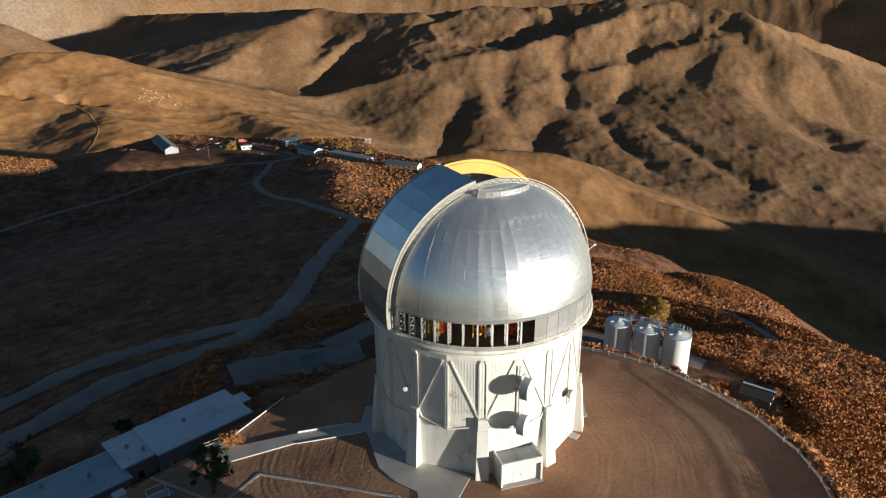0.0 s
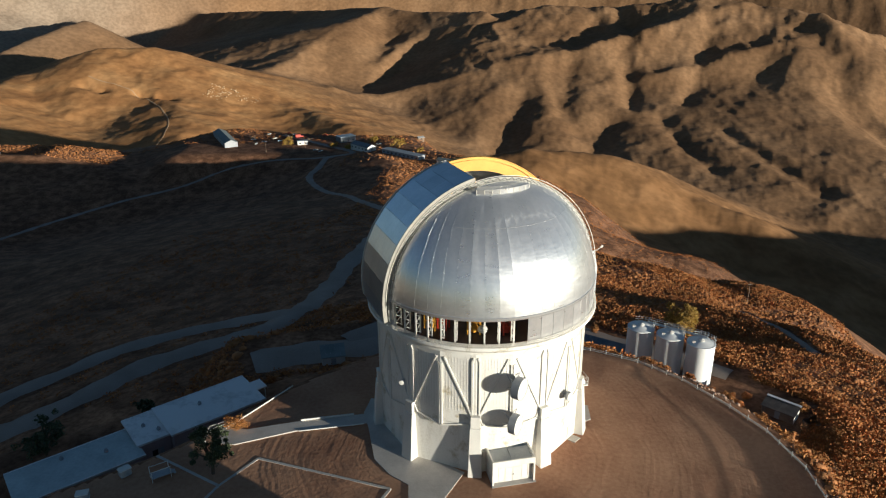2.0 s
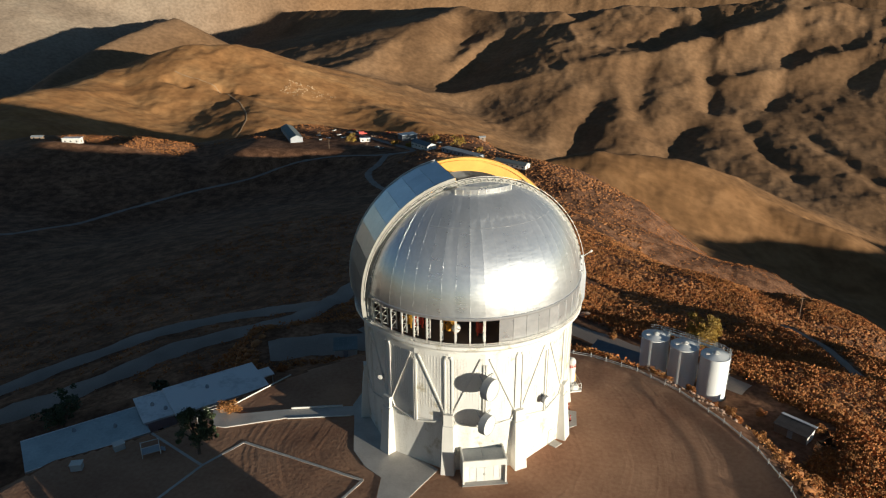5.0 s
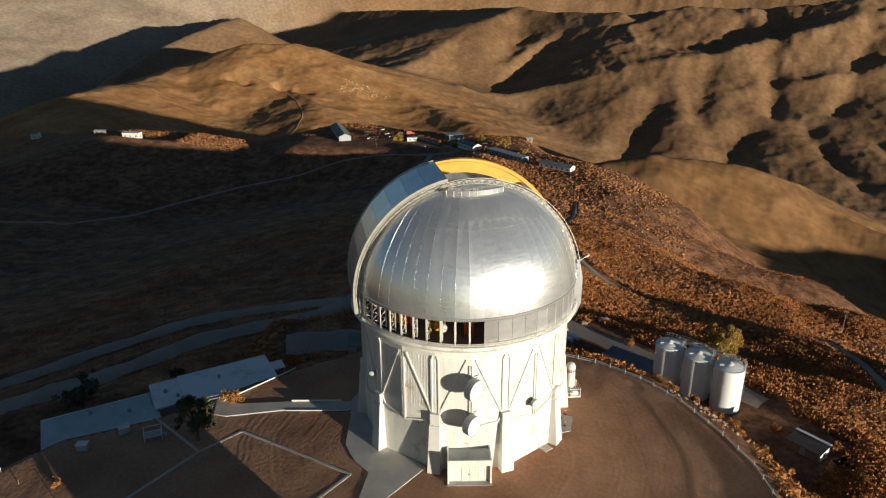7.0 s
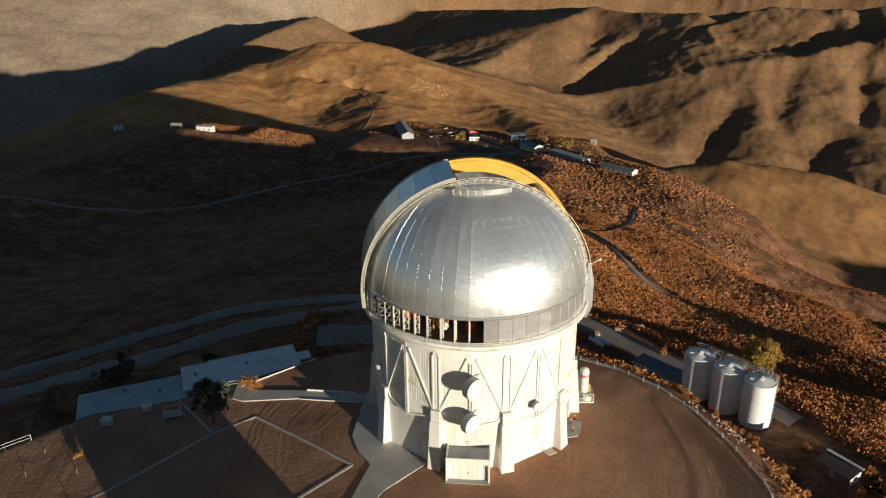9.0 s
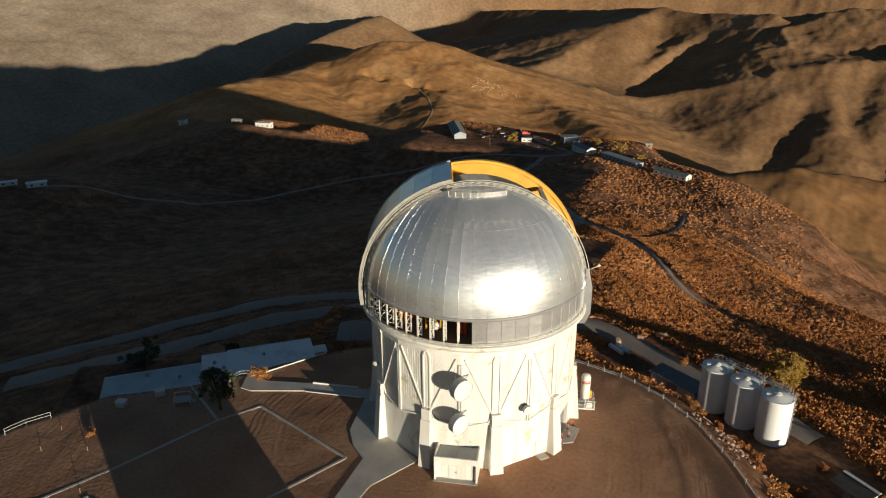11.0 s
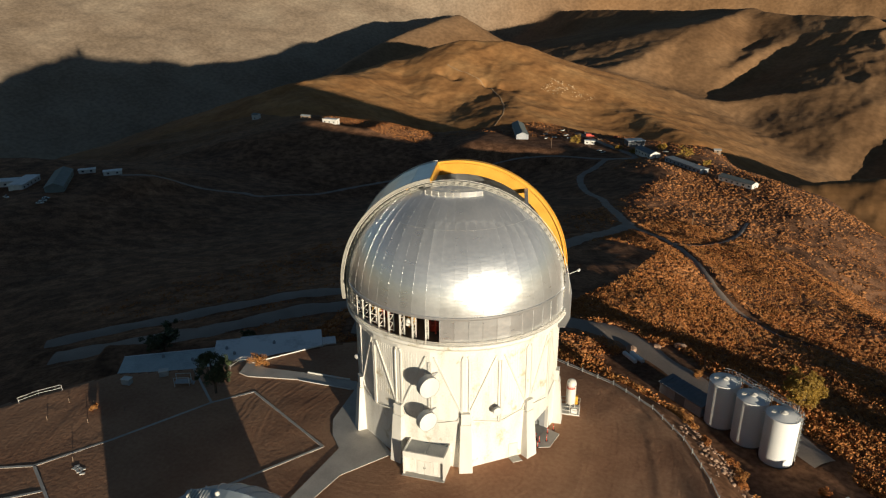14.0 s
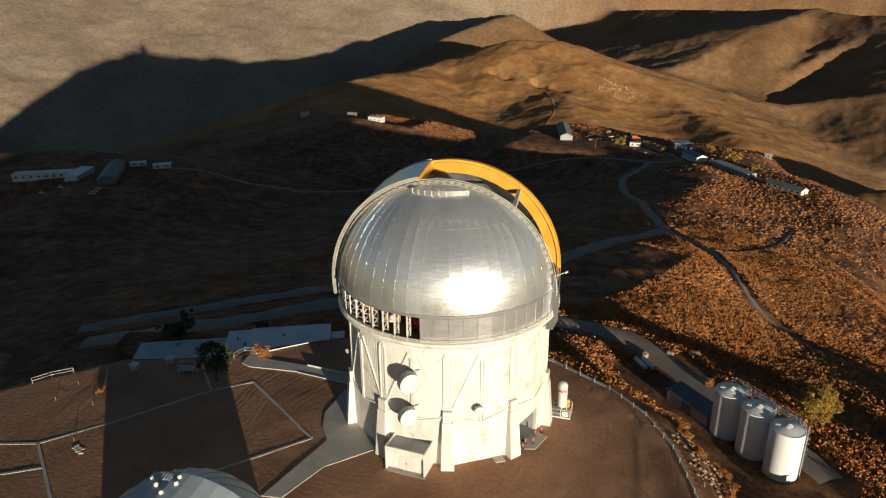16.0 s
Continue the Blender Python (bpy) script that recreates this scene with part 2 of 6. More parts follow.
SHADED = [(-106, 3330, -92), (-500, 3550, -92), (-800, 3735, -96), (-1400, 4105, -118), (-1950, 4440, -142), (-2250, 4420, -290)]
RIM = [(-4750, -600, 60), (-4600, 800, 40), (-4350, 2098, 20), (-4050, 2594, 10), (-3667, 3106, 0), (-3193, 3601, -10), (-2750, 4038, -120), (-2300, 4400, -260)]
BACK = [(-3420, 3560, 0), (-3050, 3850, -5), (-2650, 4130, -10), (-2100, 4450, -15), (-1500, 4760, -30), (-900, 4880, -40), (-500, 4920, -25), (0, 4900, -10), (1200, 4760, 0), (2400, 4250, -30), (3000, 3800, -60)]
# gullies and hollows of the mountain and the hill: line, depth, half width
GULLIES = [
    ([(394, 3241), (289, 2975), (246, 2789), (227, 2539), (256, 2371)], 15, 40),
    ([(506, 3330), (538, 3118), (466, 2907), (480, 2763), (458, 2564)], 15, 36),
    ([(864, 3117), (798, 2964), (746, 2791), (657, 2603)], 14, 40),
    ([(1190, 3020), (1239, 2797), (1210, 2618), (1237, 2467), (1264, 2340), (1289, 2269)], 34, 80),
    ([(350, 2400), (320, 2340), (300, 2250), (310, 2100)], 30, 70),
    ([(68, 2600), (24, 2394), (-4, 2224)], 24, 62),
    ([(200, 2872), (183, 2663), (204, 2451)], 9, 30),
    ([(731, 2359), (820, 2095), (899, 1930)], 9, 30),
    ([(556, 2457), (587, 2228), (642, 2083)], 10, 34),
    ([(1400, 2560), (1508, 2500), (1629, 2430)], 60, 120),
    ([(-1017, 1899), (-990, 1890)], 16, 16),
    ([(-950, 1886), (-925, 1878)], 18, 16),
    ([(-1175, 1900), (-1120, 1890)], 14, 20),
]
PLATFORM = [(-60, 38), (-56, 53), (-49, 67.7), (-40, 75), (-34.5, 81), (-30, 88), (-22, 98), (-12, 107), (0, 112.5), (12, 113.4), (24, 110.5), (32, 106.8), (38.4, 101.4), (44, 94), (47.5, 88), (50, 80), (50.2, 74), (49, 66), (46, 50), (42, 28), (28, 10), (0, 8), (-35, 14), (-58, 24)]
PADS = [((-48, 94), (31, 10), 37, -10.6, 8), ((-26, 134), (22, 8), 22, -13.5, 12), ((40, 131), (31, 10), -38, -15.5, 9),
        ((-175, 602), (95, 32), 5, -77.5, 40), ((-60, 548), (60, 9), -48, -74.5, 30), ((-445, 262), (60, 28), 15, -66.0, 30), ((-430, 570), (30, 6), 0, -82.0, 20)]

ROADS = [
    ("road_to_camp", 5.5, [(-43, 325), (-55, 348), (-75, 385), (-92, 421), (-121, 464), (-140, 505), (-139, 530), (-138, 553)]),
    ("road_valley", 5.0, [(-138, 553), (-164, 555), (-194, 552), (-230, 538), (-290, 490), (-323, 448), (-337, 408), (-340, 365), (-356, 355), (-379, 322), (-394, 292), (-410, 286)]),
    ("road_summit", 7.5, [(-43, 325), (-42, 278), (-43, 241), (-45, 217), (-45, 195), (-47, 171), (-55, 158), (-68, 150), (-79, 141), (-86, 129), (-94, 119), (-102, 112), (-125, 92)]),
    ("road_lower", 6.0, [(-50, 167), (-62, 167), (-79, 163), (-94, 155), (-101, 146), (-110, 136), (-117, 125), (-140, 98)]),
    ("track_slope", 3.0, [(-43, 325), (-16, 301), (14, 253), (37, 235), (64, 231), (81, 227), (92, 222), (93, 195), (92, 168)]),
    ("track_loop", 2.6, [(-16, 301), (-7, 329), (-4, 370), (-5, 408), (-8, 445)]),
    ("road_tanks", 6.5, [(-26, 135), (-12, 149), (8, 156), (24, 148), (36, 141), (47, 136), (56, 130)]),
    ("road_camp", 6.0, [(-138, 553), (-120, 572), (-150, 600), (-200, 640)]),
]

HILL_TRACK = [(-654, 956), (-724, 1154), (-765, 1366), (-818, 1646), (-995, 1881), (-1181, 1939)]


def rough_height(x, y):
    """The lie of the land without roads and terrace."""
    r = np.hypot(x - 30, y)
    k = 5.0
    forms = [crest(x, y, SUMMIT, 0.20, 0.262, 9, (420, 0.2), (105, 0.44)),
             crest(x, y, RIBB, 0.4, 0.4, 12, (40, 0.3), (40, 0.3)),
             crest(x, y, RIB, 0.34, 0.34, 10, (30, 0.35), (30, 0.3)),
             crest(x, y, BENCH, 0.45, 0.25, 25, (60, 0.2), (170, 0.3)),
             crest(x, y, KNOLL, 0.16, 0.30, 6, (260, 0.3), (60, 0.3)),
             crest(x, y, DORM, 0.3, 0.22, 8, (60, 0.5), (40, 0.5)), crest(x, y, CONN, 0.3, 0.42, 15), crest(x, y, PLAT, 0.28, 0.30, 20),
             crest(x, y, UNSEEN_EAST, 0.55, 0.55, 30, (300, 0.2), (300, 0.2))]
    near = np.log(sum(np.exp(np.clip(f / k, -300, 60)) for f in forms)) * k
    near -= 0.5 * np.maximum(0, -40 - y) * step(150, 50, x)
    k = 14.0
    far = [np.full_like(x, -640.0) + 60 * fbm(x, y, 700, 3, 5), near]
    far.append(crest(x, y, SPUR, 0.42, 0.42, 25))
    far += [crest(x, y, p, sl, sl, 40) for p, sl in ((HILL_A, 0.32), (HILL_B, 0.42), (HILL_C, 0.28))]
    warp = step(1600, 2300, r)
    x, y = x + warp * 15 * fbm(x, y, 420, 3, 41), y + warp * 15 * fbm(x, y, 420, 3, 43)
    far.append(crest(x, y, MOUNT, 0.62, 0.55, 22) - 12)
    far += [crest(x, y, p, 0.30, 0.20, 22) for p in SPURS[1:]] + [crest(x, y, SPURS[0], 0.32, 0.50, 22)]
    far += [crest(x, y, p, sl, sr, 22) for p, sl, sr in zip(LEFTSPURS, (0.6, 0.9, 0.55), (0.155, 0.32, 0.6))]
    far.append(crest(x, y, SHADED, 0.55, 0.55, 18))
    far.append(crest(x, y, FAN, 0.2, 0.2, 40))
    far.append(crest(x, y, RIM[:5], 0.40, 0.40, 30))
    far.append(crest(x, y, RIM[4:], 0.5, 0.5, 30))
    far.append(crest(x, y, BACK, 1.4, 1.4, 30))
    top = np.maximum.reduce(far)
    z = top + np.log(sum(np.exp(np.clip((f - top) / k, -60, 0)) for f in far)) * k * step(300, 1200, r)
    for line, depth, width in GULLIES:
        xs, ys = [p[0] for p in line], [p[1] for p in line]
        m = (x > min(xs) - 3 * width) & (x < max(xs) + 3 * width) & (y > min(ys) - 3 * width) & (y < max(ys) + 3 * width)
        if m.any():
            d, _, _ = nearest(x[m], y[m], line)
            z[m] -= depth * np.exp(-(d / width) ** 2)
    # crags under the mountain's crest
    crag = step(-420, -120, z) * step(2300, 2700, r) * step(-350, -100, x)
    z += crag * (9 * fbm(x, y, 90, 4, 61, True, 0.6) - 3)
    # worn relief, growing with the size of the forms
    z += step(900, 2200, r) * (7 * fbm(x, y, 420, 3, 3) + 3 * fbm(x, y, 140, 3, 13, True) - 2) + step(250, 900, r) * (5 * fbm(x, y, 120, 4, 7, True))
    z += step(30, 120, r - 60) * 1.3 * fbm(x, y, 26, 4, 9) + 0.25 * fbm(x, y, 5, 3, 11)
    # the bank below the tank road leans to the east
    z -= 8.5 * step(-12, 34, x) * (1 - step(50, 130, x)) * step(148, 174, y) * (1 - step(240, 330, y))
    for (cx, cy), (hx, hy), turn, pz, blend in PADS:
        c, s = math.cos(radians(turn)), math.sin(radians(turn))
        u, v = (x - cx) * c + (y - cy) * s, -(x - cx) * s + (y - cy) * c
        d = np.hypot(np.maximum(np.abs(u) - hx, 0), np.maximum(np.abs(v) - hy, 0))
        w = 1 - step(0, blend, d)
        z = z * (1 - w) + pz * w
    return z


def graded(pts):
    """A road's line with heights eased along it."""
    line = []
    for a, b in zip(pts, pts[1:]):
        n = max(1, round(math.hypot(b[0] - a[0], b[1] - a[1]) / 8))
        line += [(a[0] + (b[0] - a[0]) * k / n, a[1] + (b[1] - a[1]) * k / n) for k in range(n)]
    line.append(pts[-1])
    z = rough_height(np.array([p[0] for p in line], float), np.array([p[1] for p in line], float))
    for _ in range(3):
        z[1:-1] = 0.25 * z[:-2] + 0.5 * z[1:-1] + 0.25 * z[2:]
    return [(p[0], p[1], float(h)) for p, h in zip(line, z)]


GRADES = [(width, graded(pts)) for _, width, pts in ROADS]


def height(x, y):
    """The lie of the land, in metres over the terrace."""
    z = rough_height(x, y)
    for width, pts in GRADES:
        xs, ys = [p[0] for p in pts], [p[1] for p in pts]
        m = (x > min(xs) - 25) & (x < max(xs) + 25) & (y > min(ys) - 25) & (y < max(ys) + 25)
        if m.any():
            d, _, rz = nearest(x[m], y[m], pts)
            w = 1 - step(width / 2 + 0.6, width / 2 + 5.5, d)
            z[m] = z[m] * (1 - w) + rz * w
    d, _, _ = nearest(x, y, PLATFORM, True)
    d = np.where(inside(x, y, PLATFORM), -d, d)
    w = 1 - step(0, 13, d)
    flat = 0.05 * fbm(x, y, 9, 3, 21) + 0.035 * fbm(x, y, 2.2, 2, 23)
    east = step(10, 30, x)
    flat = flat + east * (0.45 * np.exp(-((d + 1.5) / 2.2) ** 2))
    tower = step(19, 24, np.hypot(x - AXIS[0], y - AXIS[1]))
    flat = flat * tower
    return z * (1 - w) + flat * w


def land():
    fine = np.radians(np.arange(48, 168, 0.15))
    rest = np.radians(np.concatenate([np.arange(168, 408, 2.5)]))
    ang = np.concatenate([fine, rest])
    rad = [0.0, 12.0]
    while rad[-1] < 4960:
        rad.append(rad[-1] + max(0.7, (0.0095 if rad[-1] < 1500 else 0.005) * rad[-1]))
    rad = np.array(rad[1:])
    R, A = np.meshgrid(rad, ang, indexing="ij")
    cx, cy = 25.0, 40.0
    X, Y = cx + R * np.cos(A), cy + R * np.sin(A)
    Z = height(X, Y)
    nr, na = R.shape
    co = np.stack([X, Y, Z], -1).reshape(-1, 3)
    co = np.vstack([co, [[cx, cy, 0.0]]])
    i, j = np.meshgrid(np.arange(nr - 1), np.arange(na), indexing="ij")
    j2 = (j + 1) % na
    quads = np.stack([i * na + j, (i + 1) * na + j, (i + 1) * na + j2, i * na + j2], -1).reshape(-1, 4)
    j = np.arange(na)
    tris = np.stack([np.full(na, nr * na), j, (j + 1) % na], -1)
    me = bpy.data.meshes.new("ground")
    me.vertices.add(len(co))
    me.vertices.foreach_set("co", co.astype(np.float32).ravel())
    loops = np.concatenate([quads.ravel(), tris.ravel()]).astype(np.int32)
    me.loops.add(len(loops))
    me.loops.foreach_set("vertex_index", loops)
    starts = np.concatenate([np.arange(len(quads)) * 4, len(quads) * 4 + np.arange(na) * 3]).astype(np.int32)
    me.polygons.add(len(starts))
    me.polygons.foreach_set("loop_start", starts)
    me.update(calc_edges=True)
    me.shade_smooth()
    me.materials.append(SOIL)
    me.materials.append(TERRACE)
    cent = np.stack([X[:-1], Y[:-1]], -1).reshape(-1, 2)
    flat = inside(cent[:, 0], cent[:, 1], PLATFORM)
    index = np.concatenate([flat, np.ones(na, bool)]).astype(np.int32)
    me.polygons.foreach_set("material_index", index)
    return tagged(new("ground", me), "red-brown stony desert soil of a mountain ridge with scree", "ground", kind="structure")


def soil():
    """Stony desert ground: red-brown near the summit, greyer on the far slopes (haze put into the west's colour), with
    stones, scrub and scree.
    """
    m = bpy.data.materials.new("desert_soil")
    m.use_nodes = True
    n, l = m.node_tree.nodes, m.node_tree.links
    p = n["Principled BSDF"]
    pos = n.new("ShaderNodeNewGeometry").outputs["Position"]

    def tex(scale, detail=6):
        t = n.new("ShaderNodeTexNoise")
        t.inputs["Scale"].default_value, t.inputs["Detail"].default_value = scale, detail
        l.new(pos, t.inputs["Vector"])
        return t.outputs["Fac"]

    def ramp(fac, *stops):
        r = n.new("ShaderNodeValToRGB")
        for e, (at, c) in zip(r.color_ramp.elements, (stops[0], stops[-1])):
            e.position, e.color = at, (*c, 1)
        for at, c in stops[1:-1]:
            r.color_ramp.elements.new(at).color = (*c, 1)
        l.new(fac, r.inputs[0])
        return r.outputs[0]

    def blend(fac, a, b, how="MIX"):
        x = n.new("ShaderNodeMix")
        x.data_type, x.blend_type = "RGBA", how
        if isinstance(fac, float):
            x.inputs[0].default_value = fac
        else:
            l.new(fac, x.inputs[0])
        l.new(a, x.inputs[6])
        l.new(b, x.inputs[7])
        return x.outputs[2]

    near = ramp(tex(0.05), (0.3, (0.175, 0.095, 0.056)), (0.5, (0.245, 0.132, 0.076)), (0.7, (0.33, 0.180, 0.102)))
    spots = ramp(tex(0.9, 4), (0.35, (0.65, 0.6, 0.55)), (0.65, (1.2, 1.17, 1.12)))
    near = blend(1.0, near, spots, "MULTIPLY")
    brush = ramp(tex(0.16, 5), (0.40, (0.62, 0.60, 0.58)), (0.60, (1.15, 1.13, 1.10)))
    near = blend(1.0, near, brush, "MULTIPLY")
    hills = ramp(tex(0.004, 12), (0.3, (0.20, 0.112, 0.053)), (0.5, (0.265, 0.153, 0.074)), (0.7, (0.34, 0.203, 0.103)))
    scrub = ramp(tex(0.055, 10), (0.38, (0.83, 0.82, 0.80)), (0.62, (1.08, 1.07, 1.06)))
    # paler, greyer tone of the far west: haze put into the colour
    west_haze = ramp(tex(0.003, 8), (0.3, (0.24, 0.18, 0.125)), (0.5, (0.32, 0.245, 0.175)), (0.7, (0.39, 0.31, 0.225)))
    mid = ramp(tex(0.012, 10), (0.3, (0.21, 0.110, 0.044)), (0.5, (0.285, 0.150, 0.060)), (0.7, (0.36, 0.195, 0.082)))
    xyz = n.new("ShaderNodeSeparateXYZ")
    l.new(pos, xyz.inputs[0])
    # how far the painted haze sets in, growing westwards
    in_haze = n.new("ShaderNodeMapRange")
    in_haze.inputs["From Min"].default_value, in_haze.inputs["From Max"].default_value = -1700, -2600
    l.new(xyz.outputs[0], in_haze.inputs["Value"])
    hills = blend(in_haze.outputs[0], hills, west_haze)
    # orange-tan hill soil, brightened: its low sunlight is put into the colour
    sunlit_ochre = ramp(tex(0.009, 10), (0.3, (0.29, 0.142, 0.052)), (0.5, (0.40, 0.205, 0.076)), (0.72, (0.48, 0.27, 0.110)))
    # fades the painted sunlight out with distance from the hill
    off = n.new("ShaderNodeVectorMath")
    off.operation = "DISTANCE"
    off.inputs[1].default_value = (-900, 1650, -240)
    l.new(pos, off.inputs[0])
    hill_glow = n.new("ShaderNodeMapRange")
    hill_glow.inputs["From Min"].default_value, hill_glow.inputs["From Max"].default_value = 1000, 560
    l.new(off.outputs["Value"], hill_glow.inputs["Value"])
    hills = blend(1.0, hills, scrub, "MULTIPLY")
    sunlit_ochre = blend(1.0, sunlit_ochre, scrub, "MULTIPLY")
    dist = n.new("ShaderNodeVectorMath")
    dist.operation = "LENGTH"
    l.new(pos, dist.inputs[0])
    mr = n.new("ShaderNodeMapRange")
    mr.inputs["From Min"].default_value, mr.inputs["From Max"].default_value = 1550, 2100
    l.new(dist.outputs["Value"], mr.inputs["Value"])
    beyond = n.new("ShaderNodeMapRange")
    beyond.inputs["From Min"].default_value, beyond.inputs["From Max"].default_value = 650, 1050
    l.new(dist.outputs["Value"], beyond.inputs["Value"])
    near = blend(beyond.outputs[0], near, blend(1.0, mid, scrub, "MULTIPLY"))
    l.new(blend(hill_glow.outputs[0], blend(mr.outputs[0], near, hills), sunlit_ochre), p.inputs["Base Color"])
    p.inputs["Roughness"].default_value = 0.95
    p.inputs["Specular IOR Level"].default_value = 0.15
    b1, b2 = n.new("ShaderNodeBump"), n.new("ShaderNodeBump")
    b1.inputs["Strength"].default_value, b1.inputs["Distance"].default_value = 0.6, 0.12
    l.new(tex(2.2, 6), b1.inputs["Height"])
    b2.inputs["Strength"].default_value, b2.inputs["Distance"].default_value = 0.4, 5.0
    l.new(tex(0.03, 12), b2.inputs["Height"])
    l.new(b1.outputs[0], b2.inputs["Normal"])
    far_only = n.new("ShaderNodeMath")
    far_only.operation = "MULTIPLY"
    far_only.inputs[1].default_value = 0.4
    l.new(mr.outputs[0], far_only.inputs[0])
    l.new(far_only.outputs[0], b2.inputs["Strength"])
    l.new(b2.outputs[0], p.inputs["Normal"])
    return m


SOIL = soil()


def terrace():
    """Raked earth of the terrace, with faint wheel marks that circle the tower."""
    m = surface("terrace_earth", (0.30, 0.155, 0.090), (0.455, 0.265, 0.155), 0.09, 1.6, 0.95, 0, 0.5, 0.10, 0.36, 0.62)
    n, l = m.node_tree.nodes, m.node_tree.links
    p = n["Principled BSDF"]
    p.inputs["Specular IOR Level"].default_value = 0.15
    geo = n.new("ShaderNodeNewGeometry")
    off = n.new("ShaderNodeVectorMath")
    off.operation = "SUBTRACT"
    off.inputs[1].default_value = (AXIS[0] - 6, AXIS[1] - 10, 0)
    l.new(geo.outputs["Position"], off.inputs[0])
    ln = n.new("ShaderNodeVectorMath")
    ln.operation = "LENGTH"
    l.new(off.outputs[0], ln.inputs[0])
    wob = n.new("ShaderNodeTexNoise")
    wob.inputs["Scale"].default_value = 0.06
    l.new(geo.outputs["Position"], wob.inputs["Vector"])
    sc = n.new("ShaderNodeMath")
    sc.operation = "MULTIPLY_ADD"
    sc.inputs[1].default_value = 5.0
    l.new(wob.outputs["Fac"], sc.inputs[0])
    l.new(ln.outputs["Value"], sc.inputs[2])
    comb = n.new("ShaderNodeCombineXYZ")
    l.new(sc.outputs[0], comb.inputs[0])
    marks = n.new("ShaderNodeTexNoise")
    marks.inputs["Scale"].default_value, marks.inputs["Detail"].default_value = 1.1, 5
    l.new(comb.outputs[0], marks.inputs["Vector"])
    b = n.new("ShaderNodeBump")
    b.inputs["Strength"].default_value, b.inputs["Distance"].default_value = 0.45, 0.14
    l.new(marks.outputs["Fac"], b.inputs["Height"])
    old = p.inputs["Normal"].links[0].from_socket
    l.new(old, b.inputs["Normal"])
    l.new(b.outputs[0], p.inputs["Normal"])
    return m


TERRACE = terrace()
land()

# ---- the observatory: white tower, silver dome ----
PHI = -63.0                                     # way in which the near side of the slit faces
NRM = Vector((math.cos(radians(PHI)), math.sin(radians(PHI)), 0))
ALONG = Vector((-NRM.y, NRM.x, 0))              # towards the open end of the slit
ZC, RS = 22.5, 16.0
HALF = 4.6
PATINA = surface("weathered_white_paint", (0.55, 0.51, 0.44), (0.75, 0.725, 0.665), 0.6, 5, 0.6, 0, 0.12, 0.01, 0.30, 0.52, streak=0.8)


def lichen(m):
    """Sparse olive and rust blotches over weathered paint."""
    n, l = m.node_tree.nodes, m.node_tree.links
    base = n["Principled BSDF"].inputs["Base Color"]
    old = base.links[0].from_socket
    geo = n.new("ShaderNodeNewGeometry")
    spots, tone = n.new("ShaderNodeTexNoise"), n.new("ShaderNodeTexNoise")
    spots.inputs["Scale"].default_value, spots.inputs["Detail"].default_value, spots.inputs["Roughness"].default_value = 0.32, 9, 0.72
    tone.inputs["Scale"].default_value = 1.3
    ramp, tint = n.new("ShaderNodeValToRGB"), n.new("ShaderNodeValToRGB")
    ramp.color_ramp.elements[0].position, ramp.color_ramp.elements[1].position = 0.57, 0.66
    ramp.color_ramp.elements[0].color, ramp.color_ramp.elements[1].color = (0, 0, 0, 1), (0.7, 0.7, 0.7, 1)
    tint.color_ramp.elements[0].color, tint.color_ramp.elements[1].color = (0.30, 0.30, 0.16, 1), (0.42, 0.30, 0.14, 1)
    mix = n.new("ShaderNodeMix")
    mix.data_type = "RGBA"
    for t in (spots, tone):
        l.new(geo.outputs["Position"], t.inputs["Vector"])
    l.new(spots.outputs["Fac"], ramp.inputs[0])
    l.new(tone.outputs["Fac"], tint.inputs[0])
    l.new(ramp.outputs[0], mix.inputs[0])
    l.new(old, mix.inputs[6])
    l.new(tint.outputs[0], mix.inputs[7])
    l.new(mix.outputs[2], base)


lichen(PATINA)
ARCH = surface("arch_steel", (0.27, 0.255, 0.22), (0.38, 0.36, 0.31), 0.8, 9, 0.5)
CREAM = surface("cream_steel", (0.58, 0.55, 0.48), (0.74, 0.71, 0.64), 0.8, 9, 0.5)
SHUTTER = surface("shutter_sheet", (0.60, 0.63, 0.66), (0.74, 0.76, 0.78), 0.3, 3, 0.34, 1.0, 0.04, 0.02, vary=0.05)
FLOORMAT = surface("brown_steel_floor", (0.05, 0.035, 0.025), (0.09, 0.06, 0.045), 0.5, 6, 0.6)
RED = surface("red_paint", (0.45, 0.04, 0.02), (0.60, 0.07, 0.03), 2, 20, 0.5)
GREY = surface("grey_paint", (0.30, 0.31, 0.32), (0.42, 0.43, 0.44), 0.7, 9, 0.6)


def polar(r, a, z=0.0):
    return Vector((r * math.cos(radians(a)), r * math.sin(radians(a)), z))


def slab(pts_low, pts_high):
    """A solid between two loops of points."""
    bm = bmesh.new()
    lo, hi = [bm.verts.new(p) for p in pts_low], [bm.verts.new(p) for p in pts_high]
    bm.faces.new(lo[::-1])
    bm.faces.new(hi)
    n = len(lo)
    for k in range(n):
        bm.faces.new((lo[k], lo[(k + 1) % n], hi[(k + 1) % n], hi[k]))
    return bm


def wall_piece(a0, r0, a1, r1, z0, z1, thick=0.5):
    """A flat, thick wall from one corner (angle, radius) to the next."""
    o0, o1, i0, i1 = polar(r0, a0), polar(r1, a1), polar(r0 - thick, a0), polar(r1 - thick, a1)
    loop = [o0, o1, i1, i0]
    return slab([p + Vector((0, 0, z0)) for p in loop], [p + Vector((0, 0, z1)) for p in loop])


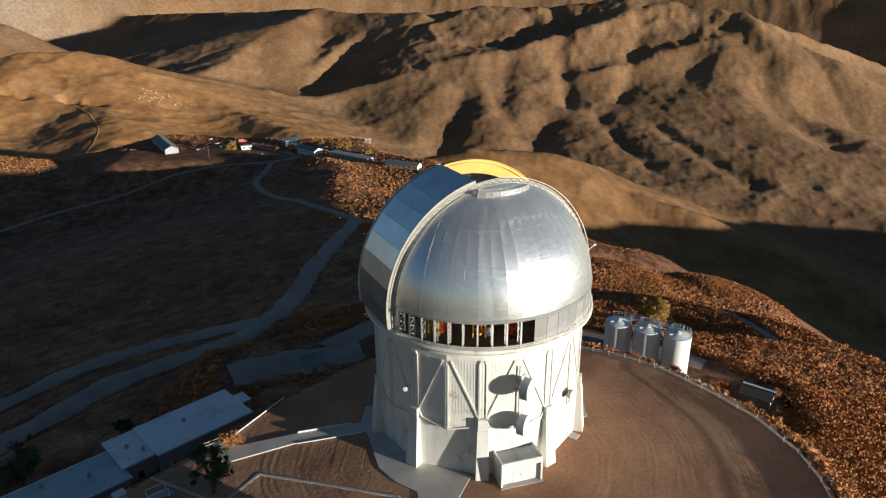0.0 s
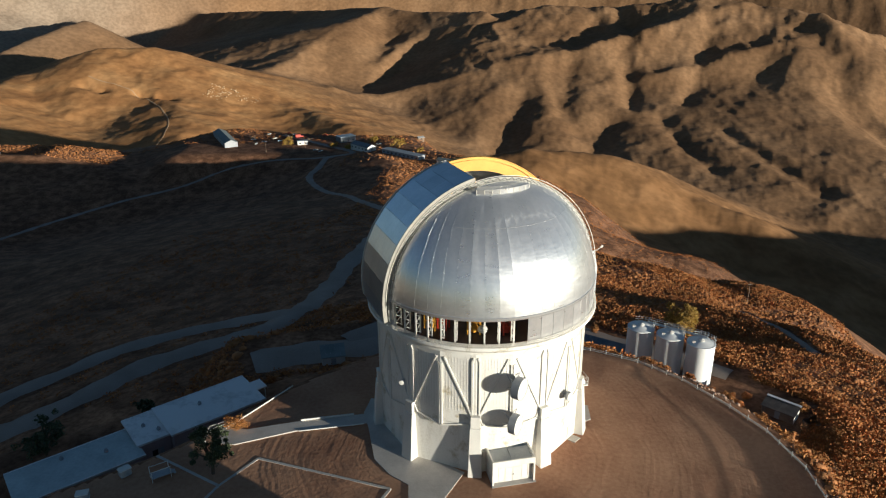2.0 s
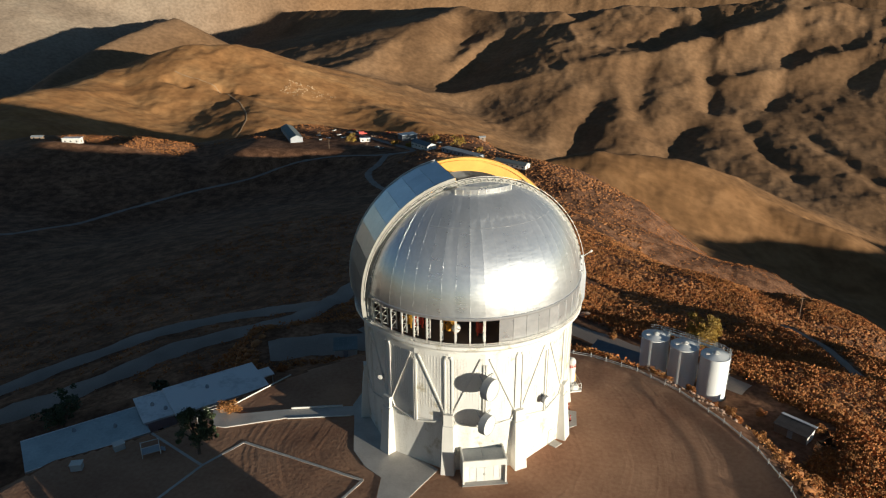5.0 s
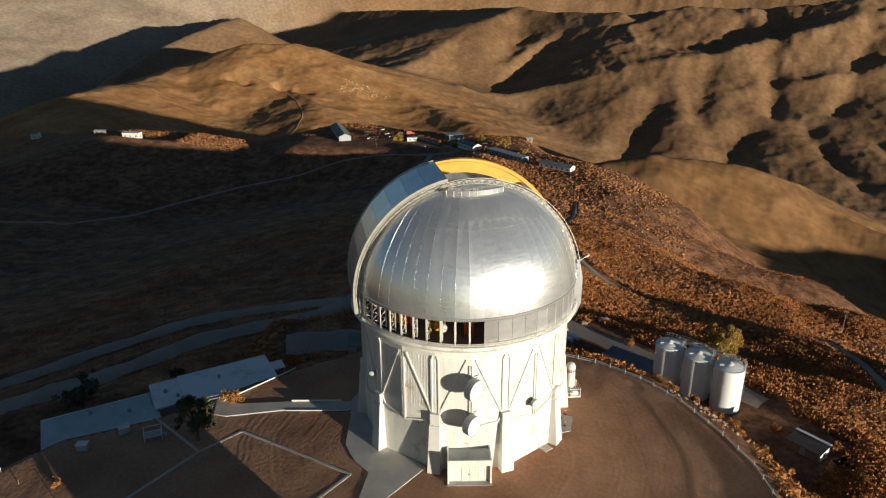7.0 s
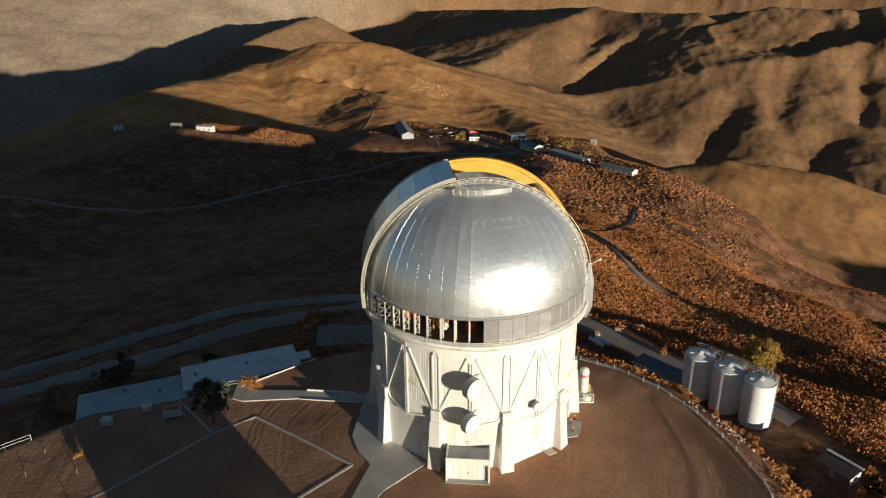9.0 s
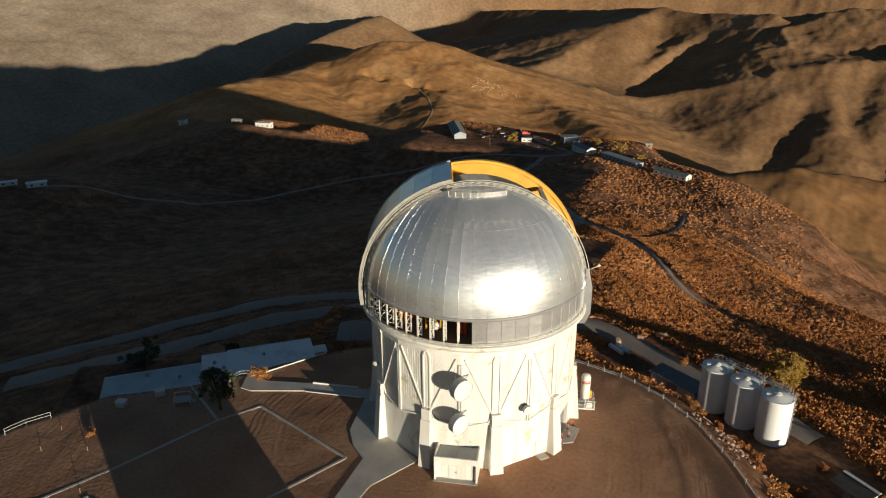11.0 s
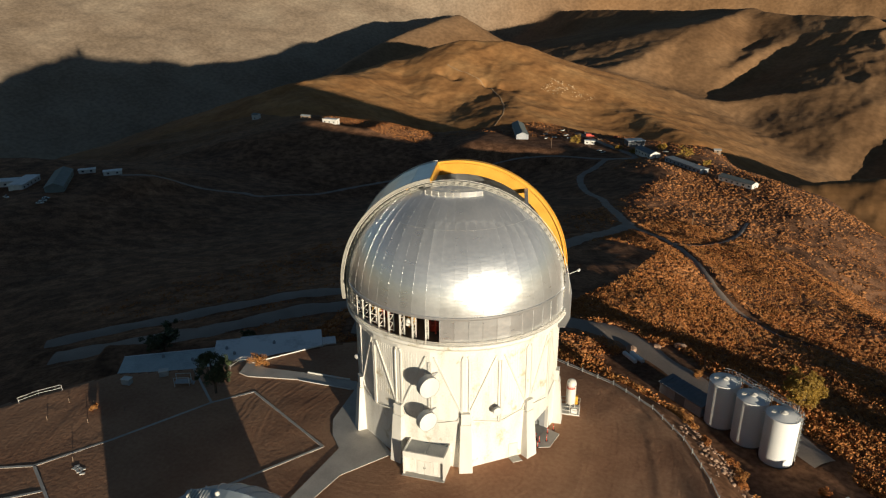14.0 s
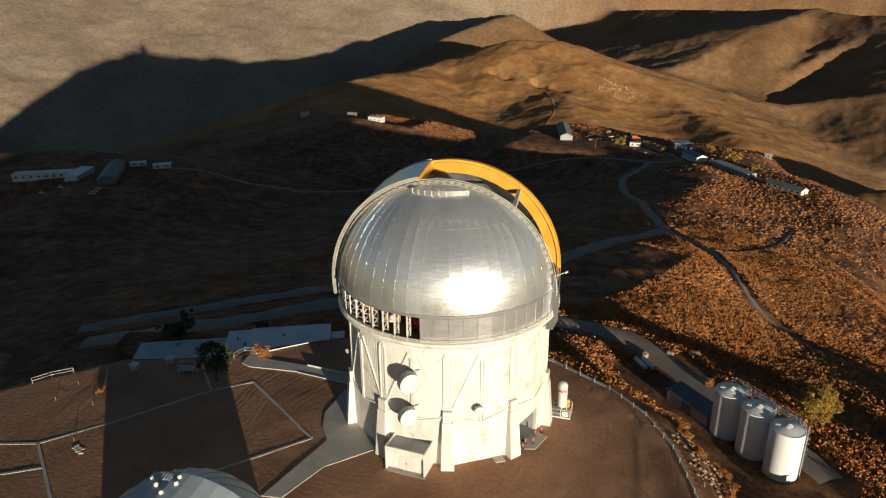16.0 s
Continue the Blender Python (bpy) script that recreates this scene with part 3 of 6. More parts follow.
def on_face(a0, r0, a1, r1, s, z, out=0.0):
    """A point on the flat wall between two corners: s from 0 to 1 along it."""
    p0, p1 = polar(r0, a0), polar(r1, a1)
    p = p0.lerp(p1, s)
    nrm = Vector((p1.y - p0.y, p0.x - p1.x, 0)).normalized()
    return Vector((p.x, p.y, z)) + nrm * out


def face_box(a0, r0, a1, r1, s0, s1, z0, z1, out0, out1):
    lo = [on_face(a0, r0, a1, r1, s, z0, o) for s, o in ((s0, out1), (s1, out1), (s1, out0), (s0, out0))]
    return slab(lo, [p + Vector((0, 0, z1 - z0)) for p in lo])


def arc_beam(d0, d1, r0, r1, b0, b1, n=48):
    """A curved beam over the dome, between two offsets from the slit's middle, two radii and two angles (0: open end, 180: shut end)."""
    bm = bmesh.new()
    rings = []
    for k in range(n + 1):
        b = radians(b0 + (b1 - b0) * k / n)
        rings.append([bm.verts.new(NRM * d + ALONG * (r * math.cos(b)) + Vector((0, 0, ZC + r * math.sin(b)))) for d, r in ((d0, r0), (d1, r0), (d1, r1), (d0, r1))])
    for p, q in zip(rings, rings[1:]):
        for k in range(4):
            bm.faces.new((p[k], p[(k + 1) % 4], q[(k + 1) % 4], q[k]))
    bm.faces.new(rings[0])
    bm.faces.new(rings[-1][::-1])
    bmesh.ops.recalc_face_normals(bm, faces=bm.faces[:])
    return bm


def gore(a0, a1, lat0, lat1, side, rows):
    """A sheet of the dome between two meridians, with a standing seam on one edge, cut off at the slit."""
    bm = bmesh.new()
    cols = [(a0 + (a1 - a0) * k / 4, 0.0) for k in range(5)]
    grid = []
    for i in range(rows + 1):
        lat = radians(lat0 + (lat1 - lat0) * i / rows)
        grid.append([bm.verts.new(polar((RS + o) * math.cos(lat), a, ZC + (RS + o) * math.sin(lat))) for a, o in cols])
    for p, q in zip(grid, grid[1:]):
        for k in range(len(cols) - 1):
            bm.faces.new((p[k], p[k + 1], q[k + 1], q[k])).smooth = True
    # standing seam along one edge
    seam = []
    for i in range(rows + 1):
        lat = radians(lat0 + (lat1 - lat0) * i / rows)
        seam.append([bm.verts.new(polar((RS + o) * math.cos(lat), a0 + da / max(0.3, math.cos(lat)), ZC + (RS + o) * math.sin(lat))) for da, o in ((-0.06, 0.0), (-0.05, 0.008), (0.05, 0.008), (0.06, 0.0))])
    for p, q in zip(seam, seam[1:]):
        for k in range(3):
            bm.faces.new((p[k], p[k + 1], q[k + 1], q[k]))
    if side:
        bmesh.ops.bisect_plane(bm, geom=bm.verts[:] + bm.edges[:] + bm.faces[:], plane_co=NRM * HALF * side, plane_no=NRM * -side, clear_outer=True)
    return bm


def observatory():
    ob = thing("observatory", pose(AXIS[0], AXIS[1], 0), "white telescope tower under a large silver sheet-metal dome", "observatory")
    BAYS = [-90 + 36 * k for k in range(10)]
    # lower storey: ten flat walls, one of them with a high doorway
    for a in BAYS:
        args = (a, 15.35, a + 36, 15.35)
        bm = bmesh.new()
        if a == -18:
            for s0, s1, z0, z1 in ((0, 0.2, -0.6, 7.4), (0.72, 1, -0.6, 7.4), (0.2, 0.72, 3.9, 7.4)):
                piece = face_box(*args, s0, s1, z0, z1, -0.5, 0)
                me = bpy.data.meshes.new("tmp")
                piece.to_mesh(me)
                piece.free()
                bm.from_mesh(me)
                bpy.data.meshes.remove(me)
        else:
            bm.free()
            bm = wall_piece(*args, -0.6, 7.4)
        wall = part("lower_wall", bm, PATINA, ob)
        if a == -126:
            d = part("roller_door", face_box(*args, 0.28, 0.86, 0.05, 3.5, 0.0, 0.05), WHITE, wall, "white sectional door")
            for k in range(1, 6):
                part("door_joint", face_box(*args, 0.28, 0.86, 3.5 * k / 6 - 0.02, 3.5 * k / 6 + 0.02, 0.05, 0.07), CREAM, wall)
            for s0, s1, z0, z1 in ((0.265, 0.28, 0, 3.6), (0.86, 0.875, 0, 3.6), (0.265, 0.875, 3.6, 3.7)):
                part("door_frame", face_box(*args, s0, s1, z0, z1, 0.0, 0.12), CREAM, wall)
            part("wall_vent", face_box(*args, 0.735, 0.80, 1.75, 2.35, 0.05, 0.12), DARK, wall, "small dark louvred vent")
        if a == -54:
            part("door", face_box(*args, 0.70, 0.83, 0.1, 2.15, 0.0, 0.05), WHITE, wall, "white steel personnel door")
            for s0, s1, z0, z1 in ((0.69, 0.70, 0, 2.2), (0.83, 0.84, 0, 2.2), (0.69, 0.84, 2.2, 2.28)):
                part("door_frame", face_box(*args, s0, s1, z0, z1, 0.0, 0.09), CREAM, wall)
        if a == -18:
            part("passage_floor", face_box(*args, 0.2, 0.72, 0.0, 0.08, -6, 0.0), CONCRETE, wall)
            for s0, s1 in ((0.16, 0.2), (0.72, 0.76)):
                part("passage_wall", face_box(*args, s0, s1, 0.0, 3.9, -6, -0.5), GREY, wall)
            part("passage_back", face_box(*args, 0.16, 0.76, 0.0, 3.9, -6.3, -6), GREY, wall)
            part("passage_ceiling", face_box(*args, 0.16, 0.76, 3.9, 4.1, -6.3, -0.5), GREY, wall)
    # buttresses at the corners
    for a in BAYS:
        c, t, rad = polar(15.0, a), polar(1, a + 90), polar(1, a)
        lo = [c - t * 0.95, c - t * 0.95 + rad * 1.45, c + t * 0.95 + rad * 1.45, c + t * 0.95]
        hi = [c - t * 0.75, c - t * 0.75 + rad * 0.75, c + t * 0.75 + rad * 0.75, c + t * 0.75]
        bm = slab([p + Vector((0, 0, -0.5)) for p in lo][::-1], [p + Vector((0, 0, 7.3)) for p in hi][::-1])
        bmesh.ops.bevel(bm, geom=bm.edges[:], offset=0.05, segments=1, affect="EDGES")
        but = part("buttress", bm, WHITE, ob)
        lo = [c - t * 0.62, c - t * 0.62 + rad * 0.62, c + t * 0.62 + rad * 0.62, c + t * 0.62]
        part("cap_block", slab([p + Vector((0, 0, 7.3)) for p in lo][::-1], [p + Vector((0, 0, 9.0)) for p in lo][::-1]), WHITE, but)
    # upper storey: twenty flat walls with raised framing
    RU = 15.08
    for a in BAYS:
        for h in (0, 1):
            c0, c1 = a + 18 * h, a + 18 * h + 18
            wall = part("upper_wall", wall_piece(c0, RU, c1, RU, 7.4, 18.4), PATINA, ob)
            near0 = h == 0                      # s = 0 at the buttress
            f = (lambda s: s) if near0 else (lambda s: 1 - s)
            P = lambda s, z, o=0.06: on_face(c0, RU, c1, RU, f(s), z, o)
            for p, q in ((P(0.10, 8.6), P(0.10, 17.0)), (P(0.10, 17.0), P(0.05, 17.5)), (P(0.12, 9.0), P(0.88, 17.2)),
                         (P(0.965, 6.9), P(0.965, 16.4)), (P(0.12, 8.5), P(0.22, 7.55)), (P(0.22, 7.55), P(1.0, 6.85))):
                part("rib", add_bar(bmesh.new(), p, q, 0.2, 0.22, polar(1, (c0 + c1) / 2)), WHITE, wall)
            # apron that carries the upper wall down over the lower one
            lo = [P(0.2, 7.35, 0.0), P(1.0, 6.8, 0.0), P(1.0, 6.8, -0.6), P(0.2, 7.35, -0.6)]
            hi = [P(0.2, 7.5, 0.0), P(1.0, 7.5, 0.0), P(1.0, 7.5, -0.6), P(0.2, 7.5, -0.6)]
            if not near0:
                lo, hi = lo[::-1], hi[::-1]
            part("apron", slab(lo, hi), WHITE, wall)
            for k in range(1, 12):
                part("batten", add_bar(bmesh.new(), P(k / 12, 9.4, 0.01), P(k / 12, 17.3, 0.01), 0.035, 0.03, polar(1, (c0 + c1) / 2)), PATINA, wall)
    # cornice with a walkway and a rail of short stays
    bm = turned([(14.7, 17.9), (15.15, 18.0), (15.2, 18.35), (15.75, 18.7), (16.3, 19.15), (16.38, 19.25), (16.38, 19.62), (16.3, 19.66), (15.6, 19.66), (14.5, 19.5)], 120)
    corn = part("cornice", bm, PATINA, ob, "white flared cornice ring stained by rust and lichen")
    bm = bmesh.new()
    for k in range(540):
        a = k * 360 / 540
        add_bar(bm, polar(16.28, a, 19.62), polar(16.28, a, 20.15), 0.05, 0.05, polar(1, a))
    tagged(part("balustrade", bm, CREAM, corn), kind="stuff")
    bm = bmesh.new()
    for z in (20.15, 19.9):
        for k in range(120):
            add_bar(bm, polar(16.28, k * 3, z), polar(16.28, k * 3 + 3, z), 0.05)
    part("rail", bm, CREAM, corn)

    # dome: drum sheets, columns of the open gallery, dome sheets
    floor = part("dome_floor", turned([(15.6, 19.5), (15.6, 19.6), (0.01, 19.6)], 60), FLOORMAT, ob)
    band = part("dome_ring", turned([(15.7, 23.15), (16.02, 23.15), (16.06, 23.3), (16.06, 23.55), (15.98, 23.6), (15.7, 23.6)], 108), METAL, ob)
    STEP = 360 / 54
    for k in range(54):
        a = -133.0 + k * STEP
        if k >= 10:
            bm = turned([(15.55, 19.66), (15.92, 19.66), (15.92, 23.15)], 3, a + 0.25, a + STEP - 0.05)
            sheet = part("drum_sheet", bm, METAL, ob)
            part("cover_strip", add_bar(bmesh.new(), polar(15.93, a, 19.7), polar(15.93, a, 23.1), 0.12, 0.08, polar(1, a)), METAL, sheet)
        else:
            col = part("gallery_column", add_bar(bmesh.new(), polar(15.75, a, 19.66), polar(15.75, a, 23.2), 0.2, 0.14, polar(1, a)), CREAM, ob)
            part("inner_chord", add_bar(bmesh.new(), polar(14.75, a, 19.66), polar(14.75, a, 23.2), 0.14, 0.14, polar(1, a)), CREAM, col)
            for j in range(6):
                z0, z1 = 19.8 + j * 0.56, 19.8 + (j + 1) * 0.56
                r0, r1 = (15.7, 14.8) if j % 2 else (14.8, 15.7)
                part("lacing", add_bar(bmesh.new(), polar(r0, a, z0), polar(r1, a, z1), 0.09, 0.09, polar(1, a + 90)), CREAM, col)
    for k in range(54):
        a = -133.0 + k * STEP
        for lat0, lat1, rows in ((3.6, 84, 20),):
            for side in (1, -1):
                bm = gore(a, a + STEP, lat0, lat1, side, rows)
                if bm.faces:
                    part("dome_sheet", bm, METAL, ob, smooth=False)
                else:
                    bm.free()
    # lap joint round the front at mid height
    lap = []
    bm = bmesh.new()
    for k in range(49):
        a = PHI - 42 + 112 * k / 48
        lap.append([bm.verts.new(polar((RS + o) * math.cos(radians(44 + dl)), a, ZC + (RS + o) * math.sin(radians(44 + dl)))) for dl, o in ((-0.16, 0.0), (-0.1, 0.02), (0.1, 0.02), (0.16, 0.0))])
    for p, q in zip(lap, lap[1:]):
        for k in range(3):
            bm.faces.new((p[k], q[k], q[k + 1], p[k + 1]))
    part("lap_joint", bm, METAL, ob)
    # raised step near the crown
    a0, a1 = PHI - 31, PHI + 31
    bm = bmesh.new()
    arc = [polar(7.35, a0 + (a1 - a0) * k / 16) for k in range(17)]
    back = [polar(4.9 / math.cos(radians(31)), a1), polar(4.9 / math.cos(radians(31)), a0)]
    loop = arc + back
    step_part = part("crown_step", slab([p + Vector((0, 0, 36.2)) for p in loop], [p + Vector((0, 0, 37.35)) for p in loop]), METAL, ob)
    for k in range(9):
        a = a0 + (a1 - a0) * k / 8
        part("cover_strip", add_bar(bmesh.new(), polar(7.37, a, 36.4), polar(7.37, a, 37.3), 0.1, 0.06, polar(1, a)), CREAM, step_part)
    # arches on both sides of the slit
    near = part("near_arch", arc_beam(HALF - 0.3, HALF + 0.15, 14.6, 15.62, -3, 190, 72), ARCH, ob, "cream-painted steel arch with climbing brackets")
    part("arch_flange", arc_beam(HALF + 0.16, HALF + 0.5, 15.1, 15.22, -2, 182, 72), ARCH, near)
    for k in range(47):
        b = radians(3 + 174 * k / 46)
        q = ALONG * math.cos(b) + Vector((0, 0, math.sin(b)))
        bm = add_bar(bmesh.new(), NRM * (HALF + 0.2) + q * 15.5 + Vector((0, 0, ZC)), NRM * (HALF + 0.95) + q * 15.35 + Vector((0, 0, ZC)), 0.09, 0.09, q)
        part("climbing_bracket", bm, ARCH, near)
    rail = arc_beam(HALF + 0.42, HALF + 0.48, 15.85, 15.91, 0, 180, 72)
    part("hand_line", rail, CREAM, near)
    far = part("far_arch", arc_beam(-HALF - 0.3, -HALF + 0.25, 14.2, 16.1, -3, 104, 60), YELLOW, ob, "yellow-painted steel arch of the slit")
    part("arch_rail", arc_beam(-HALF + 0.25, -HALF + 0.5, 15.7, 15.82, 0, 100, 60), YELLOW, far)
    part("arch_top_flange", arc_beam(-HALF - 0.5, -HALF + 0.35, 16.1, 16.2, -2, 104, 60), YELLOW, far)
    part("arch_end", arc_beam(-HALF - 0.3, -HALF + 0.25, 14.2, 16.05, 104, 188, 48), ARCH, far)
    cross = bmesh.new()
    add_bar(cross, NRM * HALF + ALONG * 9.6 + Vector((0, 0, 34.4)), NRM * -HALF + ALONG * 9.6 + Vector((0, 0, 34.4)), 0.5, 0.6)
    part("cross_beam", cross, CREAM, ob)
    # the shutter: flat sheets in facets over the shut half, white side plate, open end
    B0, B1, N = 102.0, 188.0, 9
    for k in range(N):
        b0, b1 = B0 + (B1 - B0) * k / N, B0 + (B1 - B0) * (k + 1) / N - 0.12
        for d0, d1 in ((-4.75, -1.6), (-1.58, 1.58), (1.6, 4.75)):
            part("shutter_sheet", arc_beam(d0, d1, 16.1, 16.28, b0, b1, 1), SHUTTER, ob)
    for k in range(6):
        b0, b1 = B0 + (B1 - B0) * k / 6, B0 + (B1 - B0) * (k + 1) / 6 - 0.15
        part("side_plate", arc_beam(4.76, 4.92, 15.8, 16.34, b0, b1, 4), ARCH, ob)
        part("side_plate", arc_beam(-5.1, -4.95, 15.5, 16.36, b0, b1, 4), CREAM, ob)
    part("shutter_end", arc_beam(-4.7, 4.7, 14.9, 16.2, B0 - 0.4, B0, 1), YELLOW, ob, "orange-painted end frame of the shutter")
    part("shutter_rib", arc_beam(-4.7, 4.7, 15.3, 16.05, B0 + 12, B0 + 12.8, 1), YELLOW, ob)
    # hood at the open foot of the slit
    for d in (-5.0, 4.85):
        prof = [(14.6, 17.2), (15.6, 17.2), (16.25, 18.8), (16.25, 22.8), (15.6, 25.6), (15.2, 25.6), (15.2, 24.0), (14.6, 20.0)]
        lo = [NRM * d + ALONG * u + Vector((0, 0, z)) for u, z in prof]
        hood_side = slab(lo, [p + NRM * 0.15 for p in lo])
        bmesh.ops.recalc_face_normals(hood_side, faces=hood_side.faces[:])
        part("hood_side", hood_side, SHUTTER, ob)
    lo = [(15.45, 17.2), (15.6, 17.2), (16.25, 18.8), (16.25, 22.8), (16.1, 22.8), (16.1, 18.9)]
    hb = slab([NRM * -4.85 + ALONG * u + Vector((0, 0, z)) for u, z in lo], [NRM * 4.85 + ALONG * u + Vector((0, 0, z)) for u, z in lo])
    bmesh.ops.recalc_face_normals(hb, faces=hb.faces[:])
    part("hood_front", hb, SHUTTER, ob)
    arm = part("lamp_arm", add_tube(bmesh.new(), NRM * 4.85 + ALONG * 15.5 + Vector((0, 0, 25.3)), NRM * 4.6 + ALONG * 17.0 + Vector((0, 0, 25.9)), 0.05), CREAM, ob)
    part("lamp_head", add_tube(bmesh.new(), NRM * 4.6 + ALONG * 16.9 + Vector((0, 0, 25.8)), NRM * 4.6 + ALONG * 17.15 + Vector((0, 0, 26.05)), 0.16), WHITE, arm)
    return ob


observatory()


def telescope():
    t = thing("telescope", pose(AXIS[0], AXIS[1], 19.6), "large telescope with yellow and red steel frames inside the dome", "telescope")
    part("pier", turned([(4.5, 0), (4.2, 1.5), (0.01, 1.5)], 24), DARK, t)
    for x in (-3.6, 3.6):
        part("fork", box(x - 0.7, -2.2, 1.5, x + 0.7, 2.2, 8.5, 0.15), DARK, t)
    part("mirror_cell", turned([(0.01, 4.6), (2.7, 4.6), (2.8, 6.4), (2.6, 6.4)], 32), DARK, t)
    for k in range(8):
        a = k * 45
        part("truss_bar", add_tube(bmesh.new(), polar(2.6, a, 6.4), polar(2.4, a + 22.5, 13.6), 0.14), CREAM, t)
        part("truss_bar", add_tube(bmesh.new(), polar(2.6, a + 45, 6.4), polar(2.4, a + 22.5, 13.6), 0.14), CREAM, t)
    part("top_ring", turned([(2.2, 13.4), (2.7, 13.4), (2.7, 14.2), (2.2, 14.2), (2.2, 13.4)], 32), DARK, t)
    return t


telescope()


def gantry(a, r, colour, label, wide=1.6):
    p = polar(r, a)
    g = thing("service_frame", pose(AXIS[0] + p.x, AXIS[1] + p.y, 19.6, 0, 0, a + 90), label, "frame", "service frames")
    for x in (-wide / 2, wide / 2):
        for y in (-0.5, 0.5):
            part("post", box(x - 0.09, y - 0.09, 0, x + 0.09, y + 0.09, 3.6), colour, g)
    for z in (1.2, 2.4, 3.5):
        for y in (-0.5, 0.5):
            part("rail", box(-wide / 2, y - 0.06, z - 0.06, wide / 2, y + 0.06, z + 0.06), colour, g)
    part("machine", turned([(0.01, 0.2), (0.42, 0.25), (0.5, 0.9), (0.3, 1.3), (0.01, 1.35)], 20), colour, g)


gantry(-92, 12.2, YELLOW, "yellow steel service frame on the dome floor")
gantry(-118, 12.8, YELLOW, "yellow steel service frame on the dome floor")
gantry(-112, 12.0, RED, "red steel handling frame on the dome floor", 1.2)
gantry(-73, 12.6, RED, "red steel handling frame on the dome floor", 1.0)
p = polar(13.6, -87)
drum = thing("cryostat", pose(AXIS[0] + p.x, AXIS[1] + p.y, 20.9, 60, 0, 20), "white rounded instrument drum held on the dome floor", "instrument")
part("body", turned([(0.01, -0.6), (0.5, -0.55), (0.55, 0.3), (0.42, 0.6), (0.01, 0.7)], 24), WHITE, drum, smooth=True)
part("stand", turned([(0.12, -1.6), (0.12, -0.5), (0.01, -0.5)], 10), WHITE, drum)


def wall_dish(a, z, size, point):
    """A shrouded dish on a bracket on the tower wall. point: way in which it looks, degrees."""
    base = polar(15.05, a)
    d = thing("dish_antenna", pose(AXIS[0] + base.x, AXIS[1] + base.y, z, 0, 0, 0), "white drum-shaped dish antenna bracketed to the tower wall", "antenna", "dish antennas")
    look_way, out = polar(1, point), polar(1, a)
    c = out * (0.62 * size)
    q = look_way.to_track_quat("Z", "Y").to_matrix().to_4x4()
    q.translation = c
    for name, prof, mat in (("shroud", [(size * 0.5, -0.12 * size), (size * 0.5, 0.24 * size), (size * 0.485, 0.24 * size), (size * 0.485, -0.12 * size)], GREY),
                            ("reflector", [(0.01, -0.26 * size), (size * 0.25, -0.22 * size), (size * 0.5, -0.12 * size)], GREY),
                            ("radome", [(size * 0.49, 0.22 * size), (size * 0.3, 0.26 * size), (0.01, 0.27 * size)], WHITE)):
        bm = turned(prof, 40)
        bm.transform(q)
        part(name, bm, mat, d, smooth=name != "shroud")
    back = c - look_way * 0.2 * size
    bm = bmesh.new()
    for dz in (-0.35, 0.35):
        for da in (-3.5, 3.5):
            w = polar(15.05, a + da * min(1, size / 2.7)) - base + Vector((0, 0, dz * size))
            add_tube(bm, w, back + Vector((0, 0, dz * 0.5 * size)), 0.05, n=8)
            add_tube(bm, w, back, 0.05, n=8)
    part("bracket", bm, GREY, d)
    bm = bmesh.new()
    add_tube(bm, Vector((0, 0, -0.6 * size)), Vector((0, 0, 0.6 * size)), 0.07, n=8)
    part("mast", bm, GREY, d)


wall_dish(-71.5, 14.0, 2.9, -28)
wall_dish(-72.5, 8.6, 2.7, -26)
wall_dish(-38.5, 9.2, 1.25, -40)
wall_dish(-131.0, 11.4, 0.7, -95)


def shed():
    """Lean-to at the foot of the tower, with a sunk flat roof behind a parapet."""
    turn = math.degrees(math.atan2(1.7, 5.6))
    s = thing("annex", pose(7.4, 73.6, 0, 0, 0, turn), "white lean-to annex with a sunk flat roof and double door", "shed")
    L, D, H = 5.85, 4.0, 3.75
    part("side_wall", box(0, 0, -0.3, 0.22, D, H, 0.02), WHITE, s)
    part("side_wall", box(L - 0.22, 0, -0.3, L, D, H, 0.02), WHITE, s)
    part("front_wall", box(0.22, 0.55, -0.3, L - 0.22, 0.75, H - 0.9), WHITE, s)
    part("front_band", box(0.22, 0.0, H - 0.9, L - 0.22, 0.2, H, 0.02), WHITE, s)
    part("soffit", box(0.22, 0.2, H - 0.95, L - 0.22, 0.75, H - 0.85), WHITE, s)
    part("back_wall", box(0.22, D - 0.2, -0.3, L - 0.22, D, H, 0.02), WHITE, s)
    part("roof", box(0.22, 0.2, H - 0.55, L - 0.22, D - 0.2, H - 0.4), GREYROOF, s, "grey sunk roof")
    part("roof_ridge", box(L / 2 - 0.1, 0.2, H - 0.4, L / 2 + 0.1, D - 0.2, H - 0.3), GREYROOF, s)
    for x in (1.9, 2.95):
        d = part("door", box(x, 0.50, 0.05, x + 1.0, 0.56, 2.25), WHITE, s)
        part("handle", box(x + (0.9 if x < 2 else 0.04), 0.46, 1.05, x + (0.96 if x < 2 else 0.1), 0.5, 1.25), DARK, d)
    for x in (0.3, 1.0, 4.2, 5.0):
        part("panel", box(x, 0.51, 0.3, x + 0.6, 0.56, 2.5), PATINA, s)
    part("plinth", box(-0.1, -0.35, -0.4, L + 0.1, 0.5, 0.06), CONCRETE, s)


shed()

# ---- roads, walks and kerbs ----
def ground_z(x, y):
    return float(height(np.array([float(x)]), np.array([float(y)]))[0])


